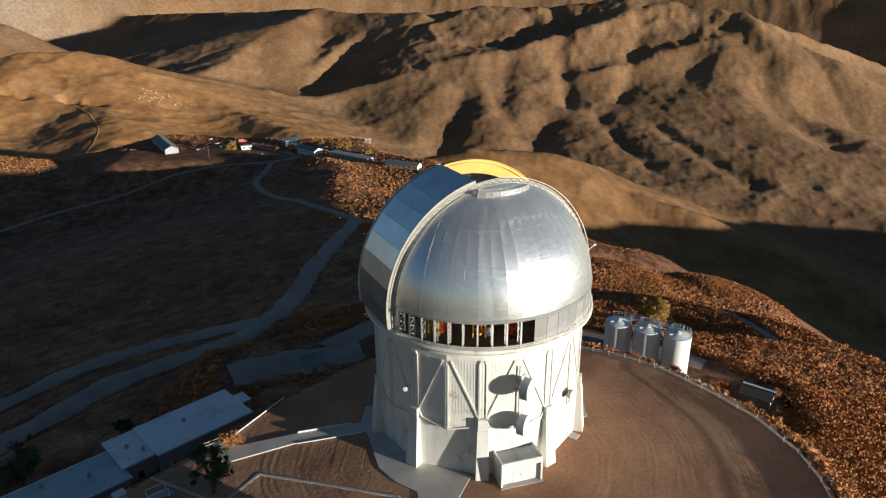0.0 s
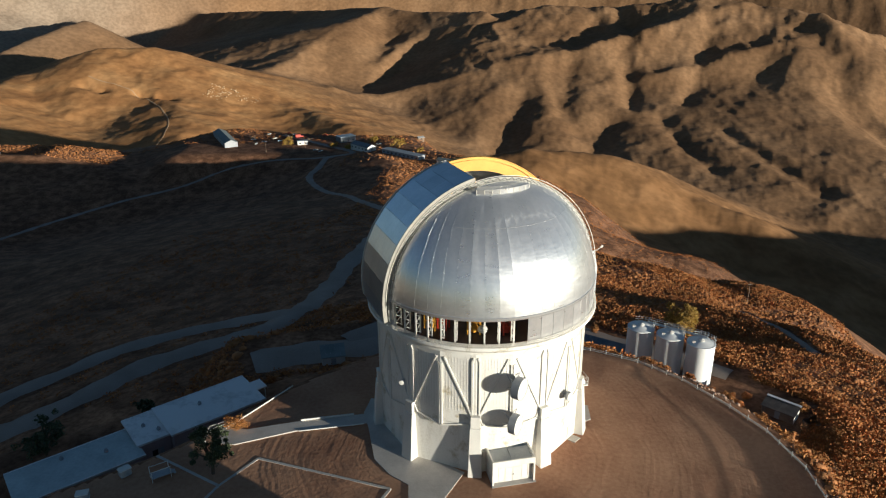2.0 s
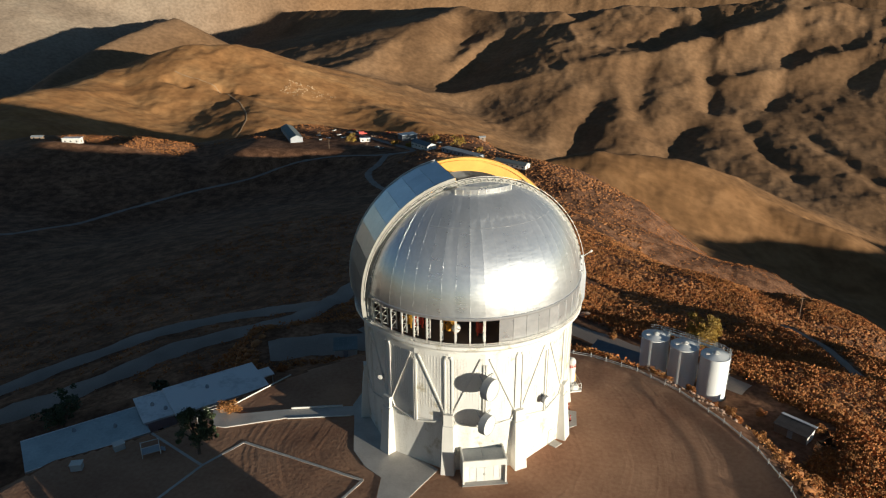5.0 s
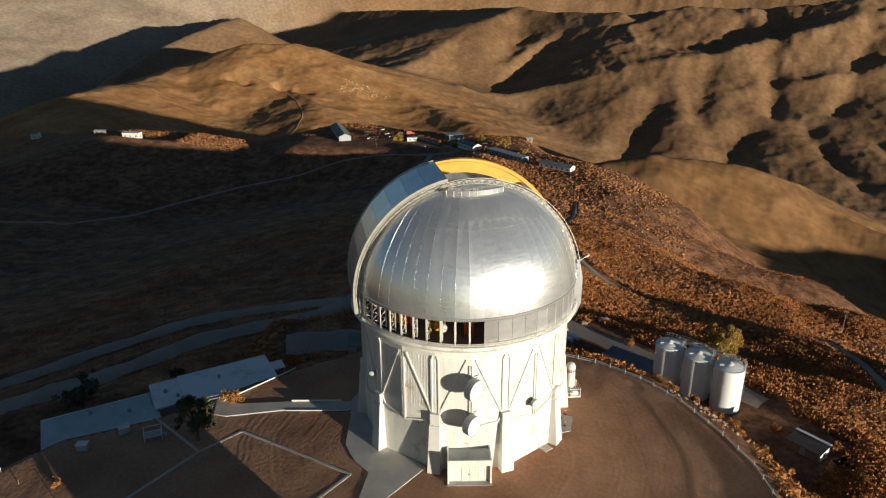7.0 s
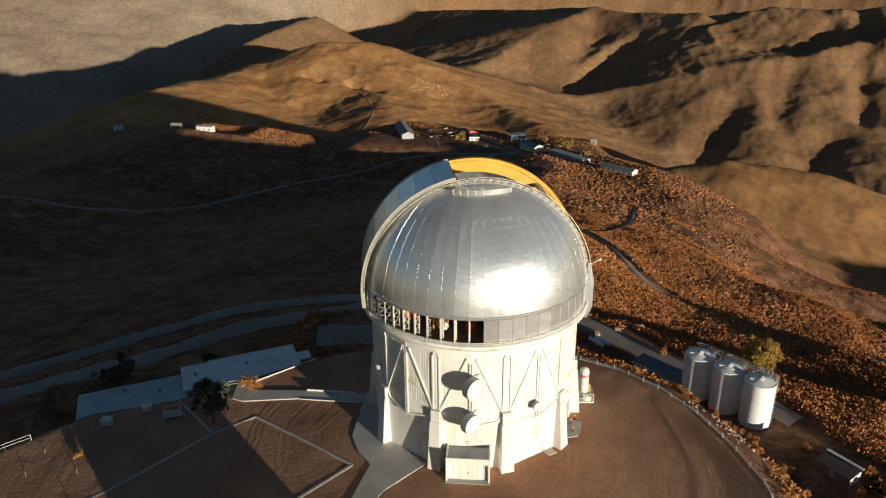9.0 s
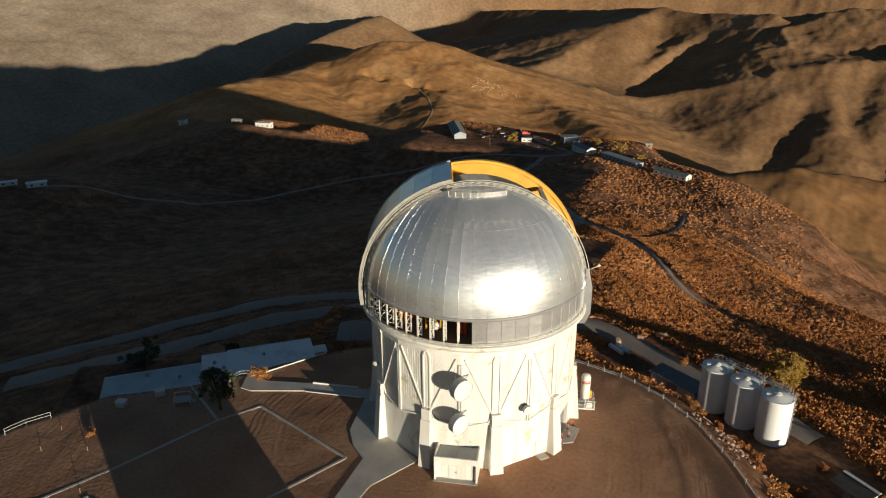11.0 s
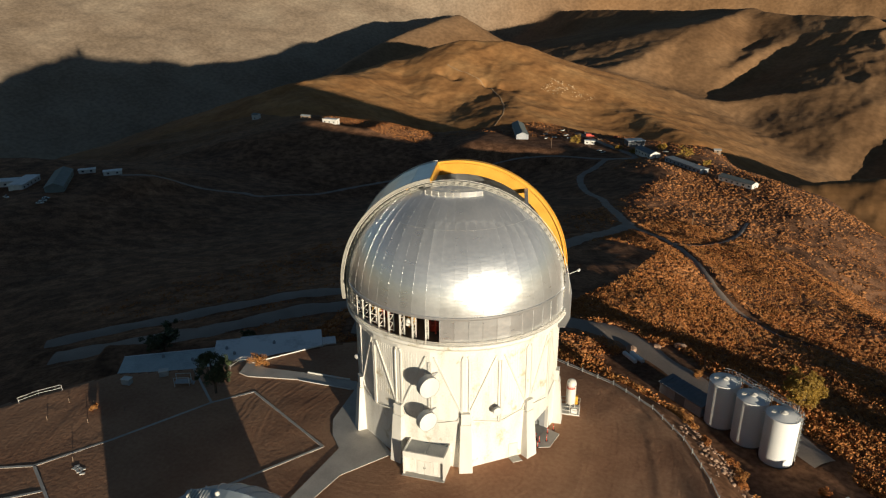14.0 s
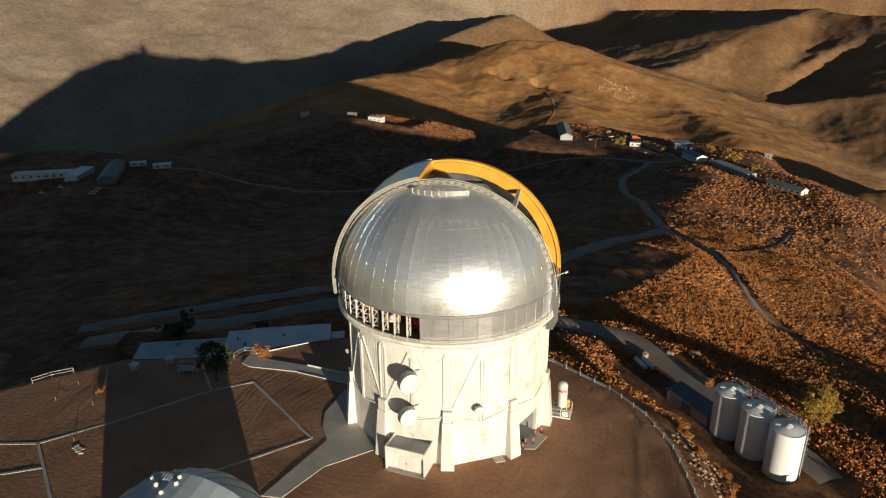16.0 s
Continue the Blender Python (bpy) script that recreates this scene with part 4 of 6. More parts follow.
def smooth_line(pts, gap):
    """Points along a smooth curve through pts, about gap apart."""
    out = []
    P = [Vector(p[:2]) for p in pts]
    P = [P[0] * 2 - P[1]] + P + [P[-1] * 2 - P[-2]]
    for a, b, c, d in zip(P, P[1:], P[2:], P[3:]):
        n = max(2, int((c - b).length / gap))
        for k in range(n):
            t = k / n
            out.append(0.5 * (2 * b + (c - a) * t + (2 * a - 5 * b + 4 * c - d) * t * t + (3 * b - a - 3 * c + d) * t ** 3))
    return out + [P[-2]]


def ribbon(name, pts, width, material, label, lift=0.25, gap=3.0, curve=True):
    """A strip that lies on the land."""
    line = smooth_line(pts, gap) if curve else [Vector(p[:2]) for p in pts]
    rows = []
    for k, p in enumerate(line):
        d = (line[min(k + 1, len(line) - 1)] - line[max(k - 1, 0)]).normalized()
        s = Vector((-d.y, d.x))
        wob = width * 0.5 * (1 + 0.12 * math.sin(k * 1.7) + 0.08 * math.sin(k * 0.61))
        rows.append([p - s * wob, p - s * wob * 0.4, p + s * wob * 0.4, p + s * wob])
    flat = np.array([[c.x, c.y] for r in rows for c in r])
    z = height(flat[:, 0], flat[:, 1]) + lift
    bm = bmesh.new()
    vs = [bm.verts.new((x, y, h - (0.35 if k % 4 in (0, 3) else 0))) for k, ((x, y), h) in enumerate(zip(flat, z))]
    for k in range(len(rows) - 1):
        for j in range(3):
            bm.faces.new((vs[4 * k + j], vs[4 * k + 4 + j], vs[4 * k + 5 + j], vs[4 * k + 1 + j]))
    bmesh.ops.recalc_face_normals(bm, faces=bm.faces[:])
    ob = part(name, bm, material, smooth=True)
    return tagged(ob, label, "road", kind="structure")


for road_name, road_width, road_pts in ROADS:
    ribbon("road", road_pts, road_width, ROADMAT, "pale graded gravel road along the mountainside", 0.3 if road_width > 4 else 0.22)

ribbon("track", HILL_TRACK, 4.0, surface("pale_hill_track", (0.38, 0.23, 0.11), (0.48, 0.31, 0.16), 0.05, 0.8, 0.95), "faint dirt track over the sunlit hill", 1.0, 12.0)
PAVING = surface("worn_concrete", (0.42, 0.385, 0.34), (0.58, 0.54, 0.48), 0.35, 5, 0.85, 0, 0.2, 0.02)


def flat_slab(name, pts, z0, z1, label, material=None):
    bm = slab([Vector((x, y, z0)) for x, y in pts], [Vector((x, y, z1)) for x, y in pts])
    bmesh.ops.recalc_face_normals(bm, faces=bm.faces[:])
    return tagged(part(name, bm, material or PAVING), label, "pavement", kind="structure")


flat_slab("pavement", [(-12.6, 88.6), (-11.3, 85.3), (-9.0, 77.8), (-6.4, 74.8), (-3.6, 73.0), (-1.9, 59.6), (0.5, 60.9), (0.4, 68.6), (3.6, 76.0), (-3, 80), (-9, 86), (-10.4, 92.5), (-12.2, 92.5)], -0.3, 0.10, "grey-white concrete apron and footpath beside the tower")
flat_slab("pavement", [(-31.6, 79.4), (-29.6, 79.4), (-21.6, 83.3), (-11.6, 86.0), (-12.4, 88.2), (-22.4, 85.4), (-29.0, 83.0), (-33.5, 83.3)], -0.3, 0.16, "grey-white concrete footbridge walk to the tower")
flat_slab("pavement", [(18.0, 84.3), (19.0, 83.7), (19.9, 84.8), (18.7, 85.6)], -0.2, 0.12, "small concrete doorstep at the tower")
flat_slab("pavement", [(19.6, 88.0), (21.9, 89.6), (21.8, 93.2), (19.6, 93.4)], -0.2, 0.10, "grey concrete ramp slab at the tower doorway")


def kerb(pts, w=0.4, h=0.05):
    bm = bmesh.new()
    for a, b in zip(pts, pts[1:]):
        add_bar(bm, (a[0], a[1], h / 2 - 0.1), (b[0], b[1], h / 2 - 0.1), w, h + 0.2)
    tagged(part("kerb", bm, PAVING), "narrow white concrete kerb across the terrace", "kerb", kind="structure")


for line in ([(-25.2, 76.8), (-5.9, 72.1), (-11.6, 57.7), (-17.5, 43)], [(-25.2, 76.8), (-28.6, 70.9), (-33.4, 56.2), (-37.1, 47.1), (-41.6, 43.6)], [(-28.6, 70.9), (-39.6, 76.2)],
             [(-37.1, 47.1), (-23.7, 42.7), (-14, 39)], [(-41.6, 43.6), (-52, 38)], [(-31, 44.9), (-34.2, 40.8), (-40, 33)]):
    kerb(line)


def parapet(a, b, h=0.7, w=0.22, z=0.1):
    bm = add_bar(bmesh.new(), (*a, z + h / 2), (*b, z + h / 2), w, h)
    tagged(part("parapet", bm, WHITE), "low white parapet beside the walk", "wall", kind="structure")


parapet((-21.6, 85.7), (-14.0, 87.8), 0.32, 0.16)
parapet((-21.2, 83.2), (-12.0, 85.7), 0.14, 0.16)
parapet((-32.2, 82.9), (-25.6, 95.0), 0.2, 0.12)


def pipe_rail(name, pts, label, gap=1.8, h=1.0, rails=(1.0, 0.5), r=0.03, mat=None, group="rails"):
    """A pipe rail along points that carry their own height."""
    t = thing(name, pose(*pts[0]), label, "railing", group)
    o = Vector(pts[0])
    m = mat or WHITE
    for a, b in zip(pts, pts[1:]):
        a, b = Vector(a) - o, Vector(b) - o
        n = max(1, round((b - a).length / gap))
        for k in range(n + 1):
            p = a.lerp(b, k / n)
            part("post", add_tube(bmesh.new(), p - Vector((0, 0, 0.2)), p + Vector((0, 0, h)), r, n=6), m, t)
        for z in rails:
            part("rail", add_tube(bmesh.new(), a + Vector((0, 0, z * h)), b + Vector((0, 0, z * h)), r, n=6), m, t)
    return t


pipe_rail("handrail", [(-34.0, 79.5, 0.1), (-34.2, 82.0, 0.1), (-32.4, 83.4, 0.1)], "white pipe handrail at the head of the stairs")
pipe_rail("handrail", [(-54.6, 54.1, 0.0), (-54.0, 57.0, 0.0), (-52.4, 60.0, 0.0)], "white pipe handrail on the terrace edge", 2.4)

GALV = surface("galvanised_steel", (0.50, 0.50, 0.49), (0.66, 0.66, 0.64), 2, 14, 0.45, 0.5)
edge = [(3, 112.0), (12, 112.6), (24, 109.8), (31.6, 106.2), (37.8, 100.9), (43.3, 93.6), (46.8, 87.6), (49.2, 79.7), (49.4, 73.8), (48.2, 66), (45.2, 50)]
fence = thing("fence", pose(3, 112, 0), "low steel guard fence on posts along the terrace edge", "fence")
for a, b in zip(edge, edge[1:]):
    va, vb = Vector(a), Vector(b)
    n = max(1, round((vb - va).length / 3.2))
    for k in range(n):
        p = va.lerp(vb, k / n)
        q = va.lerp(vb, (k + 1) / n)
        zp, zq = ground_z(*p), ground_z(*q)
        o = Vector((3, 112, 0))
        part("post", add_tube(bmesh.new(), Vector((p.x, p.y, zp - 0.3)) - o, Vector((p.x, p.y, zp + 0.95)) - o, 0.06, n=8), GALV, fence)
        part("rail", add_tube(bmesh.new(), Vector((p.x, p.y, zp + 0.55)) - o, Vector((q.x, q.y, zq + 0.55)) - o, 0.05, n=6), GALV, fence)
        part("ground_pipe", add_tube(bmesh.new(), Vector((p.x + 0.25, p.y + 0.2, zp + 0.08)) - o, Vector((q.x + 0.25, q.y + 0.2, zq + 0.08)) - o, 0.09, n=8), CONCRETE, fence)

# ---- things round the tower ----
TANKWHITE = surface("tank_white", (0.76, 0.76, 0.74), (0.86, 0.86, 0.84), 0.4, 6, 0.45, 0, 0.06, 0.01, streak=0.8)


def water_tank(x, y):
    R, Hh = 2.75, 9.0
    t = thing("water_tank", pose(x, y, -15.6), "tall white steel water tank with a roof rail and ladder", "tank", "water tanks")
    part("shell", turned([(R, -0.3), (R, Hh), (R + 0.06, Hh + 0.02), (R + 0.06, Hh + 0.1), (R - 0.05, Hh + 0.12)], 64), TANKWHITE, t, smooth=False)
    part("roof", turned([(R - 0.03, Hh + 0.05), (0.5, Hh + 0.55), (0.01, Hh + 0.6)], 48), TANKWHITE, t)
    part("vent", turned([(0.75, Hh + 0.5), (0.7, Hh + 0.62), (0.1, Hh + 0.95), (0.01, Hh + 0.95)], 24), WHITE, t)
    part("hatch", box(-1.9, -0.6, Hh + 0.15, -1.2, 0.1, Hh + 0.5, 0.03), WHITE, t)
    part("outlet_pipe", add_tube(bmesh.new(), (-R - 0.5, -0.3, Hh - 0.25), (-R + 0.4, -0.3, Hh - 0.25), 0.08), WHITE, t)
    part("plinth", turned([(R + 0.25, -0.6), (R + 0.25, 0.1), (R - 0.05, 0.1)], 48), CONCRETE, t)
    rail = part("guard_rail", bmesh.new(), GALV, t)
    for k in range(9):
        a0 = -35 + k * 16
        p, q = polar(R - 0.1, a0, Hh + 0.1), polar(R - 0.1, a0 + 16, Hh + 0.1)
        part("stanchion", add_tube(bmesh.new(), p, p + Vector((0, 0, 1.05)), 0.035, n=6), GALV, rail)
        for z in (0.55, 1.05):
            part("bar", add_tube(bmesh.new(), p + Vector((0, 0, z)), q + Vector((0, 0, z)), 0.035, n=6), GALV, rail)
    bm = bmesh.new()
    base = polar(R + 0.3, 18)
    side = polar(0.24, 108)
    for sgn in (-1, 1):
        add_tube(bm, base + side * sgn, base + side * sgn + Vector((0, 0, Hh + 1.1)), 0.035, n=6)
    for k in range(28):
        add_tube(bm, base - side + Vector((0, 0, 0.3 + k * 0.33)), base + side + Vector((0, 0, 0.3 + k * 0.33)), 0.02, n=5)
    part("ladder", bm, GALV, t)
    for k in range(7):
        bm = bmesh.new()
        for j in range(8):
            a0 = -72 + j * 18
            add_bar(bm, base + polar(0.4, a0) + Vector((0, 0, 2.4 + k * 1.1)), base + polar(0.4, a0 + 18) + Vector((0, 0, 2.4 + k * 1.1)), 0.05, 0.03)
        part("cage_hoop", bm, GALV, t)


for x, y in ((37.6, 133.2), (43.0, 130.2), (48.4, 127.2)):
    water_tank(x, y)
cat_a, cat_b = Vector((39.4, 135.2, -6.5)), Vector((50.2, 129.2, -6.5))
walkway = thing("catwalk", Matrix.Translation(cat_a), "galvanised catwalk with rails joining the tank tops", "walkway")
d = cat_b - cat_a
part("deck", add_bar(bmesh.new(), (0, 0, 0), d, 0.8, 0.1), GALV, walkway)
s = Vector((-d.y, d.x, 0)).normalized() * 0.4
for sgn in (-1, 1):
    for z in (0.5, 1.0):
        part("rail", add_tube(bmesh.new(), s * sgn + Vector((0, 0, z)), d + s * sgn + Vector((0, 0, z)), 0.035, n=6), GALV, walkway)
    for k in range(8):
        p = d * (k / 7) + s * sgn
        part("post", add_tube(bmesh.new(), p, p + Vector((0, 0, 1.0)), 0.03, n=6), GALV, walkway)
for k in (0.2, 0.5, 0.8):
    part("leg", add_tube(bmesh.new(), d * k + Vector((0, 0, -9.2)), d * k, 0.09, n=8), GALV, walkway)

BLUEGREY = surface("blue_grey_sheet", (0.12, 0.13, 0.14), (0.18, 0.19, 0.20), 0.5, 6, 0.5)
PINKWALL = surface("pale_pink_render", (0.42, 0.32, 0.31), (0.54, 0.43, 0.41), 0.4, 6, 0.9)
ROOFWHITE = surface("stained_white_roof", (0.58, 0.57, 0.54), (0.90, 0.88, 0.85), 0.22, 1.4, 0.75, 0, 0.1, 0.02, 0.30, 0.50)
GLASS = surface("window_glass", (0.02, 0.025, 0.03), (0.04, 0.045, 0.05), 1, 4, 0.12)
GREENROOF = surface("grey_green_roof", (0.16, 0.18, 0.17), (0.24, 0.26, 0.24), 0.3, 3, 0.7)
RUBBER = surface("rubber", (0.02, 0.02, 0.02), (0.03, 0.03, 0.03), 1, 9, 0.9)
WOOD = surface("weathered_timber", (0.18, 0.12, 0.08), (0.28, 0.20, 0.13), 1, 10, 0.85)


def storage_shed():
    t = thing("storage_shed", pose(30.4, 136.3, -15.5, 0, 0, -27), "long low storage shed with a dark blue-grey roof", "shed")
    part("wall", box(-5.2, -1.7, -0.3, 5.2, 1.7, 2.3), GREY, t)
    bm = slab([Vector(p) for p in ((-5.5, -2.0, 2.3), (5.5, -2.0, 2.3), (5.5, 2.0, 2.9), (-5.5, 2.0, 2.9))], [Vector(p) for p in ((-5.5, -2.0, 2.42), (5.5, -2.0, 2.42), (5.5, 2.0, 3.02), (-5.5, 2.0, 3.02))])
    r = part("roof", bm, BLUEGREY, t)
    for k in range(12):
        x = -5.4 + k * 10.8 / 11
        part("roof_rib", add_bar(bmesh.new(), (x, -2.0, 2.45), (x, 2.0, 3.05), 0.08, 0.06), BLUEGREY, r)
    part("door", box(-1.2, -1.76, 0, 1.2, -1.7, 2.1), BLUEGREY, t)


storage_shed()


def pump_hut():
    t = thing("pump_hut", pose(61.2, 116.2, ground_z(61.2, 116.2), 0, 0, -38), "low brown-walled hut with a white end and a grey lean-to roof", "hut")
    TAN = surface("weathered_tan_board", (0.20, 0.15, 0.11), (0.30, 0.23, 0.17), 0.8, 8, 0.85)
    TARRED = surface("tarred_roof_felt", (0.075, 0.062, 0.052), (0.13, 0.11, 0.095), 0.8, 6, 0.85)
    part("side_wall", box(-2.9, -1.6, -0.8, 2.9, -1.45, 1.75, 0.02), TAN, t, "weathered tan board side")
    part("side_wall", box(-2.9, 1.45, -0.8, 2.9, 1.6, 2.25, 0.02), TAN, t, "weathered tan board side")
    for x in (-2.9, 2.75):
        lo = [Vector((x, -1.44, -0.8)), Vector((x + 0.15, -1.44, -0.8)), Vector((x + 0.15, 1.44, -0.8)), Vector((x, 1.44, -0.8))]
        hi = [Vector((x, -1.44, 1.75)), Vector((x + 0.15, -1.44, 1.75)), Vector((x + 0.15, 1.44, 2.25)), Vector((x, 1.44, 2.25))]
        part("end_wall", slab(lo, hi), PATINA, t, "white-painted end wall")
    for k in range(6):
        x0 = -3.1 + k * 6.2 / 6
        lo = [Vector(c) for c in ((x0, -1.85, 1.72), (x0 + 1.01, -1.85, 1.72), (x0 + 1.01, 1.85, 2.36), (x0, 1.85, 2.36))]
        part("roof_sheet", slab(lo, [p + Vector((0, 0, 0.06)) for p in lo]), TARRED, t)
    part("ridge_sheet", box(-3.15, 1.25, 2.38, 3.15, 1.9, 2.46), ROOFWHITE, t, "pale capping sheet")
    w = part("window", box(2.9, -0.5, 0.7, 2.95, 0.4, 1.4), GLASS, t)
    part("sill", box(2.9, -0.6, 0.6, 3.0, 0.5, 0.7), WHITE, w)
    d = part("door", box(-0.5, -1.65, -0.2, 0.4, -1.6, 1.6), GREY, t)
    part("handle", box(0.22, -1.7, 0.6, 0.3, -1.65, 0.75), DARK, d)


pump_hut()
for k, (dx, dy, rz) in enumerate(((4.2, -3.2, 20), (5.6, -2.0, 35), (5.0, -4.4, -10))):
    x, y = 63.0 + dx * 0.62, 115.2 + dy * 0.5
    c = thing("crate", pose(x, y, ground_z(x, y), 0, 0, rz), "weathered timber crate beside the hut", "crate", "crates")
    part("body", box(-1.1, -0.6, -0.1, 1.1, 0.6, 0.8, 0.03), WOOD, c)
    for z in (0.15, 0.45, 0.7):
        part("slat", box(-1.13, -0.63, z, 1.13, 0.63, z + 0.1), WOOD, c)

for k in range(2):
    p = thing("pipe_length", pose(15.6 + 1.3 * k, 146.6 + 1.0 * k, ground_z(17, 147) + 0.4, 0, 90, -35), "white plastic pipe length lying beside the road", "pipe", "pipe lengths")
    part("tube", turned([(0.48, -2.1), (0.52, -2.0), (0.52, 2.0), (0.48, 2.1), (0.42, 2.1), (0.42, -2.1), (0.48, -2.1)], 20), TANKWHITE, p)


def gas_tank():
    t = thing("gas_tank", pose(20.6, 99.8, 0, 0, 0, 20), "white upright pressure tank with a red band on a railed skid", "tank")
    part("vessel", turned([(0.01, 1.2), (0.5, 1.25), (0.72, 1.5), (0.74, 5.0), (0.6, 5.4), (0.3, 5.6), (0.01, 5.65)], 32), WHITE, t, smooth=True)
    for k in range(5):
        a = -150 + k * 24
        part("lettering_bar", turned([(0.75, 4.15), (0.755, 4.15), (0.755, 4.5), (0.75, 4.5)], 3, a, a + 17), RED, t)
    part("band", turned([(0.745, 4.6), (0.75, 4.6), (0.75, 4.66), (0.745, 4.66)], 32), RED, t)
    part("skid", box(-1.5, -1.4, 0.0, 1.5, 1.4, 0.22, 0.03), WHITE, t)
    for k in range(3):
        p, q = polar(0.65, k * 120 + 30, 1.4), polar(0.85, k * 120 + 30, 0.2)
        part("leg", add_tube(bmesh.new(), q, p, 0.06), WHITE, t)
    for x in (-1.45, 0, 1.45):
        for y in (-1.35, 1.35):
            part("post", add_tube(bmesh.new(), (x, y, 0.2), (x, y, 1.5), 0.04, n=6), WHITE, t)
    for y in (-1.35, 1.35):
        for z in (0.8, 1.5):
            part("rail", add_tube(bmesh.new(), (-1.45, y, z), (1.45, y, z), 0.035, n=6), WHITE, t)
    for z in (0.8, 1.5):
        part("rail", add_tube(bmesh.new(), (1.45, -1.35, z), (1.45, 1.35, z), 0.035, n=6), WHITE, t)
    part("pump", box(0.2, -1.1, 0.2, 1.1, -0.4, 1.0, 0.08), WHITE, t)
    part("valve_box", box(0.6, 0.4, 0.9, 1.1, 1.0, 2.3, 0.05), YELLOW, t)


gas_tank()
for k, (x, y) in enumerate(((20.4, 88.6), (20.1, 89.8), (20.9, 90.6), (20.2, 92.4), (20.6, 93.6), (19.4, 90.2))):
    b = thing("bollard", pose(x, y, 0.08), "red and white safety post by the doorway", "bollard", "safety posts")
    part("foot", turned([(0.2, 0), (0.2, 0.06), (0.06, 0.1)], 12), RUBBER, b)
    part("post", turned([(0.07, 0.05), (0.07, 1.0), (0.01, 1.03)], 12), RED, b)
    part("band", turned([(0.075, 0.62), (0.075, 0.78)], 12), WHITE, b)


# ---- the smaller dome on the terrace ----
def small_dome():
    t = thing("small_observatory", pose(8.5, 42.5, 0, 0, 0, 25), "smaller pale grey observatory dome with a ribbed shutter box", "observatory")
    DOMEGREY = surface("grey_white_dome", (0.50, 0.51, 0.52), (0.62, 0.63, 0.63), 0.4, 4, 0.5)
    part("wall", turned([(9.6, -0.4), (9.6, 7.4), (10.1, 7.6), (10.1, 8.2), (9.8, 8.2)], 72), WHITE, t)
    for k in range(24):
        bm = bmesh.new()
        a0, a1 = k * 15, k * 15 + 14.8
        rows = [[bm.verts.new(polar(9.8 * math.cos(radians(l)), a0 + (a1 - a0) * j / 3, 8.0 + 9.8 * math.sin(radians(l)))) for j in range(4)] for l in range(0, 89, 8)]
        for p, q in zip(rows, rows[1:]):
            for j in range(3):
                bm.faces.new((p[j], p[j + 1], q[j + 1], q[j])).smooth = True
        part("dome_sheet", bm, DOMEGREY, t)
        bm = bmesh.new()
        for l in range(0, 84, 6):
            add_bar(bm, polar(9.85 * math.cos(radians(l)), a0, 8 + 9.85 * math.sin(radians(l))), polar(9.85 * math.cos(radians(l + 6)), a0, 8 + 9.85 * math.sin(radians(l + 6))), 0.12, 0.1)
        part("dome_rib", bm, DOMEGREY, t)
    bm = bmesh.new()
    rows = []
    for k in range(15):
        b = radians(-4 + k * 8)
        rows.append([bm.verts.new((10.35 * math.cos(b), y, 8 + 10.35 * math.sin(b))) for y in (-2.2, 2.2)] + [bm.verts.new((9.5 * math.cos(b), y, 8 + 9.5 * math.sin(b))) for y in (2.2, -2.2)])
    for p, q in zip(rows, rows[1:]):
        for j in range(4):
            bm.faces.new((p[j], p[(j + 1) % 4], q[(j + 1) % 4], q[j]))
    bm.faces.new(rows[0])
    bm.faces.new(rows[-1][::-1])
    bmesh.ops.recalc_face_normals(bm, faces=bm.faces[:])
    part("shutter", bm, surface("pale_blue_sheet", (0.36, 0.42, 0.47), (0.46, 0.52, 0.56), 0.5, 5, 0.45), t, "pale blue-grey shutter box")
    for x, y in ((-0.3, -0.8), (0.4, 0.6), (-1.4, 0.1), (0.2, 1.5)):
        part("vent_cap", turned_at(0.22, x, y, 18.25, 0.4), CREAM, t)
    for k in range(7):
        x = -2.6 + k * 0.32
        part("louvre", box(x, 0.9, 18.0, x + 0.12, 1.9, 18.35), WHITE, t)
    b = part("balcony", box(-11.6, -3.0, 6.6, -9.4, 3.0, 6.85), GREY, t)
    for k in range(9):
        part("baluster", box(-11.6, -3.0 + k * 0.75, 6.85, -11.5, -2.85 + k * 0.75, 8.0), WHITE, b)
    part("top_rail", box(-11.65, -3.0, 8.0, -11.45, 3.1, 8.12), WHITE, b)


def turned_at(r, x, y, z, h):
    bm = turned([(r, 0), (r * 1.1, h * 0.5), (r * 0.6, h), (0.01, h)], 14)
    bm.transform(Matrix.Translation((x, y, z)))
    return bm


small_dome()


# ---- the long building under the terrace ----
TEALROOF = surface("pale_teal_roof", (0.44, 0.49, 0.48), (0.62, 0.67, 0.65), 0.25, 2, 0.75)


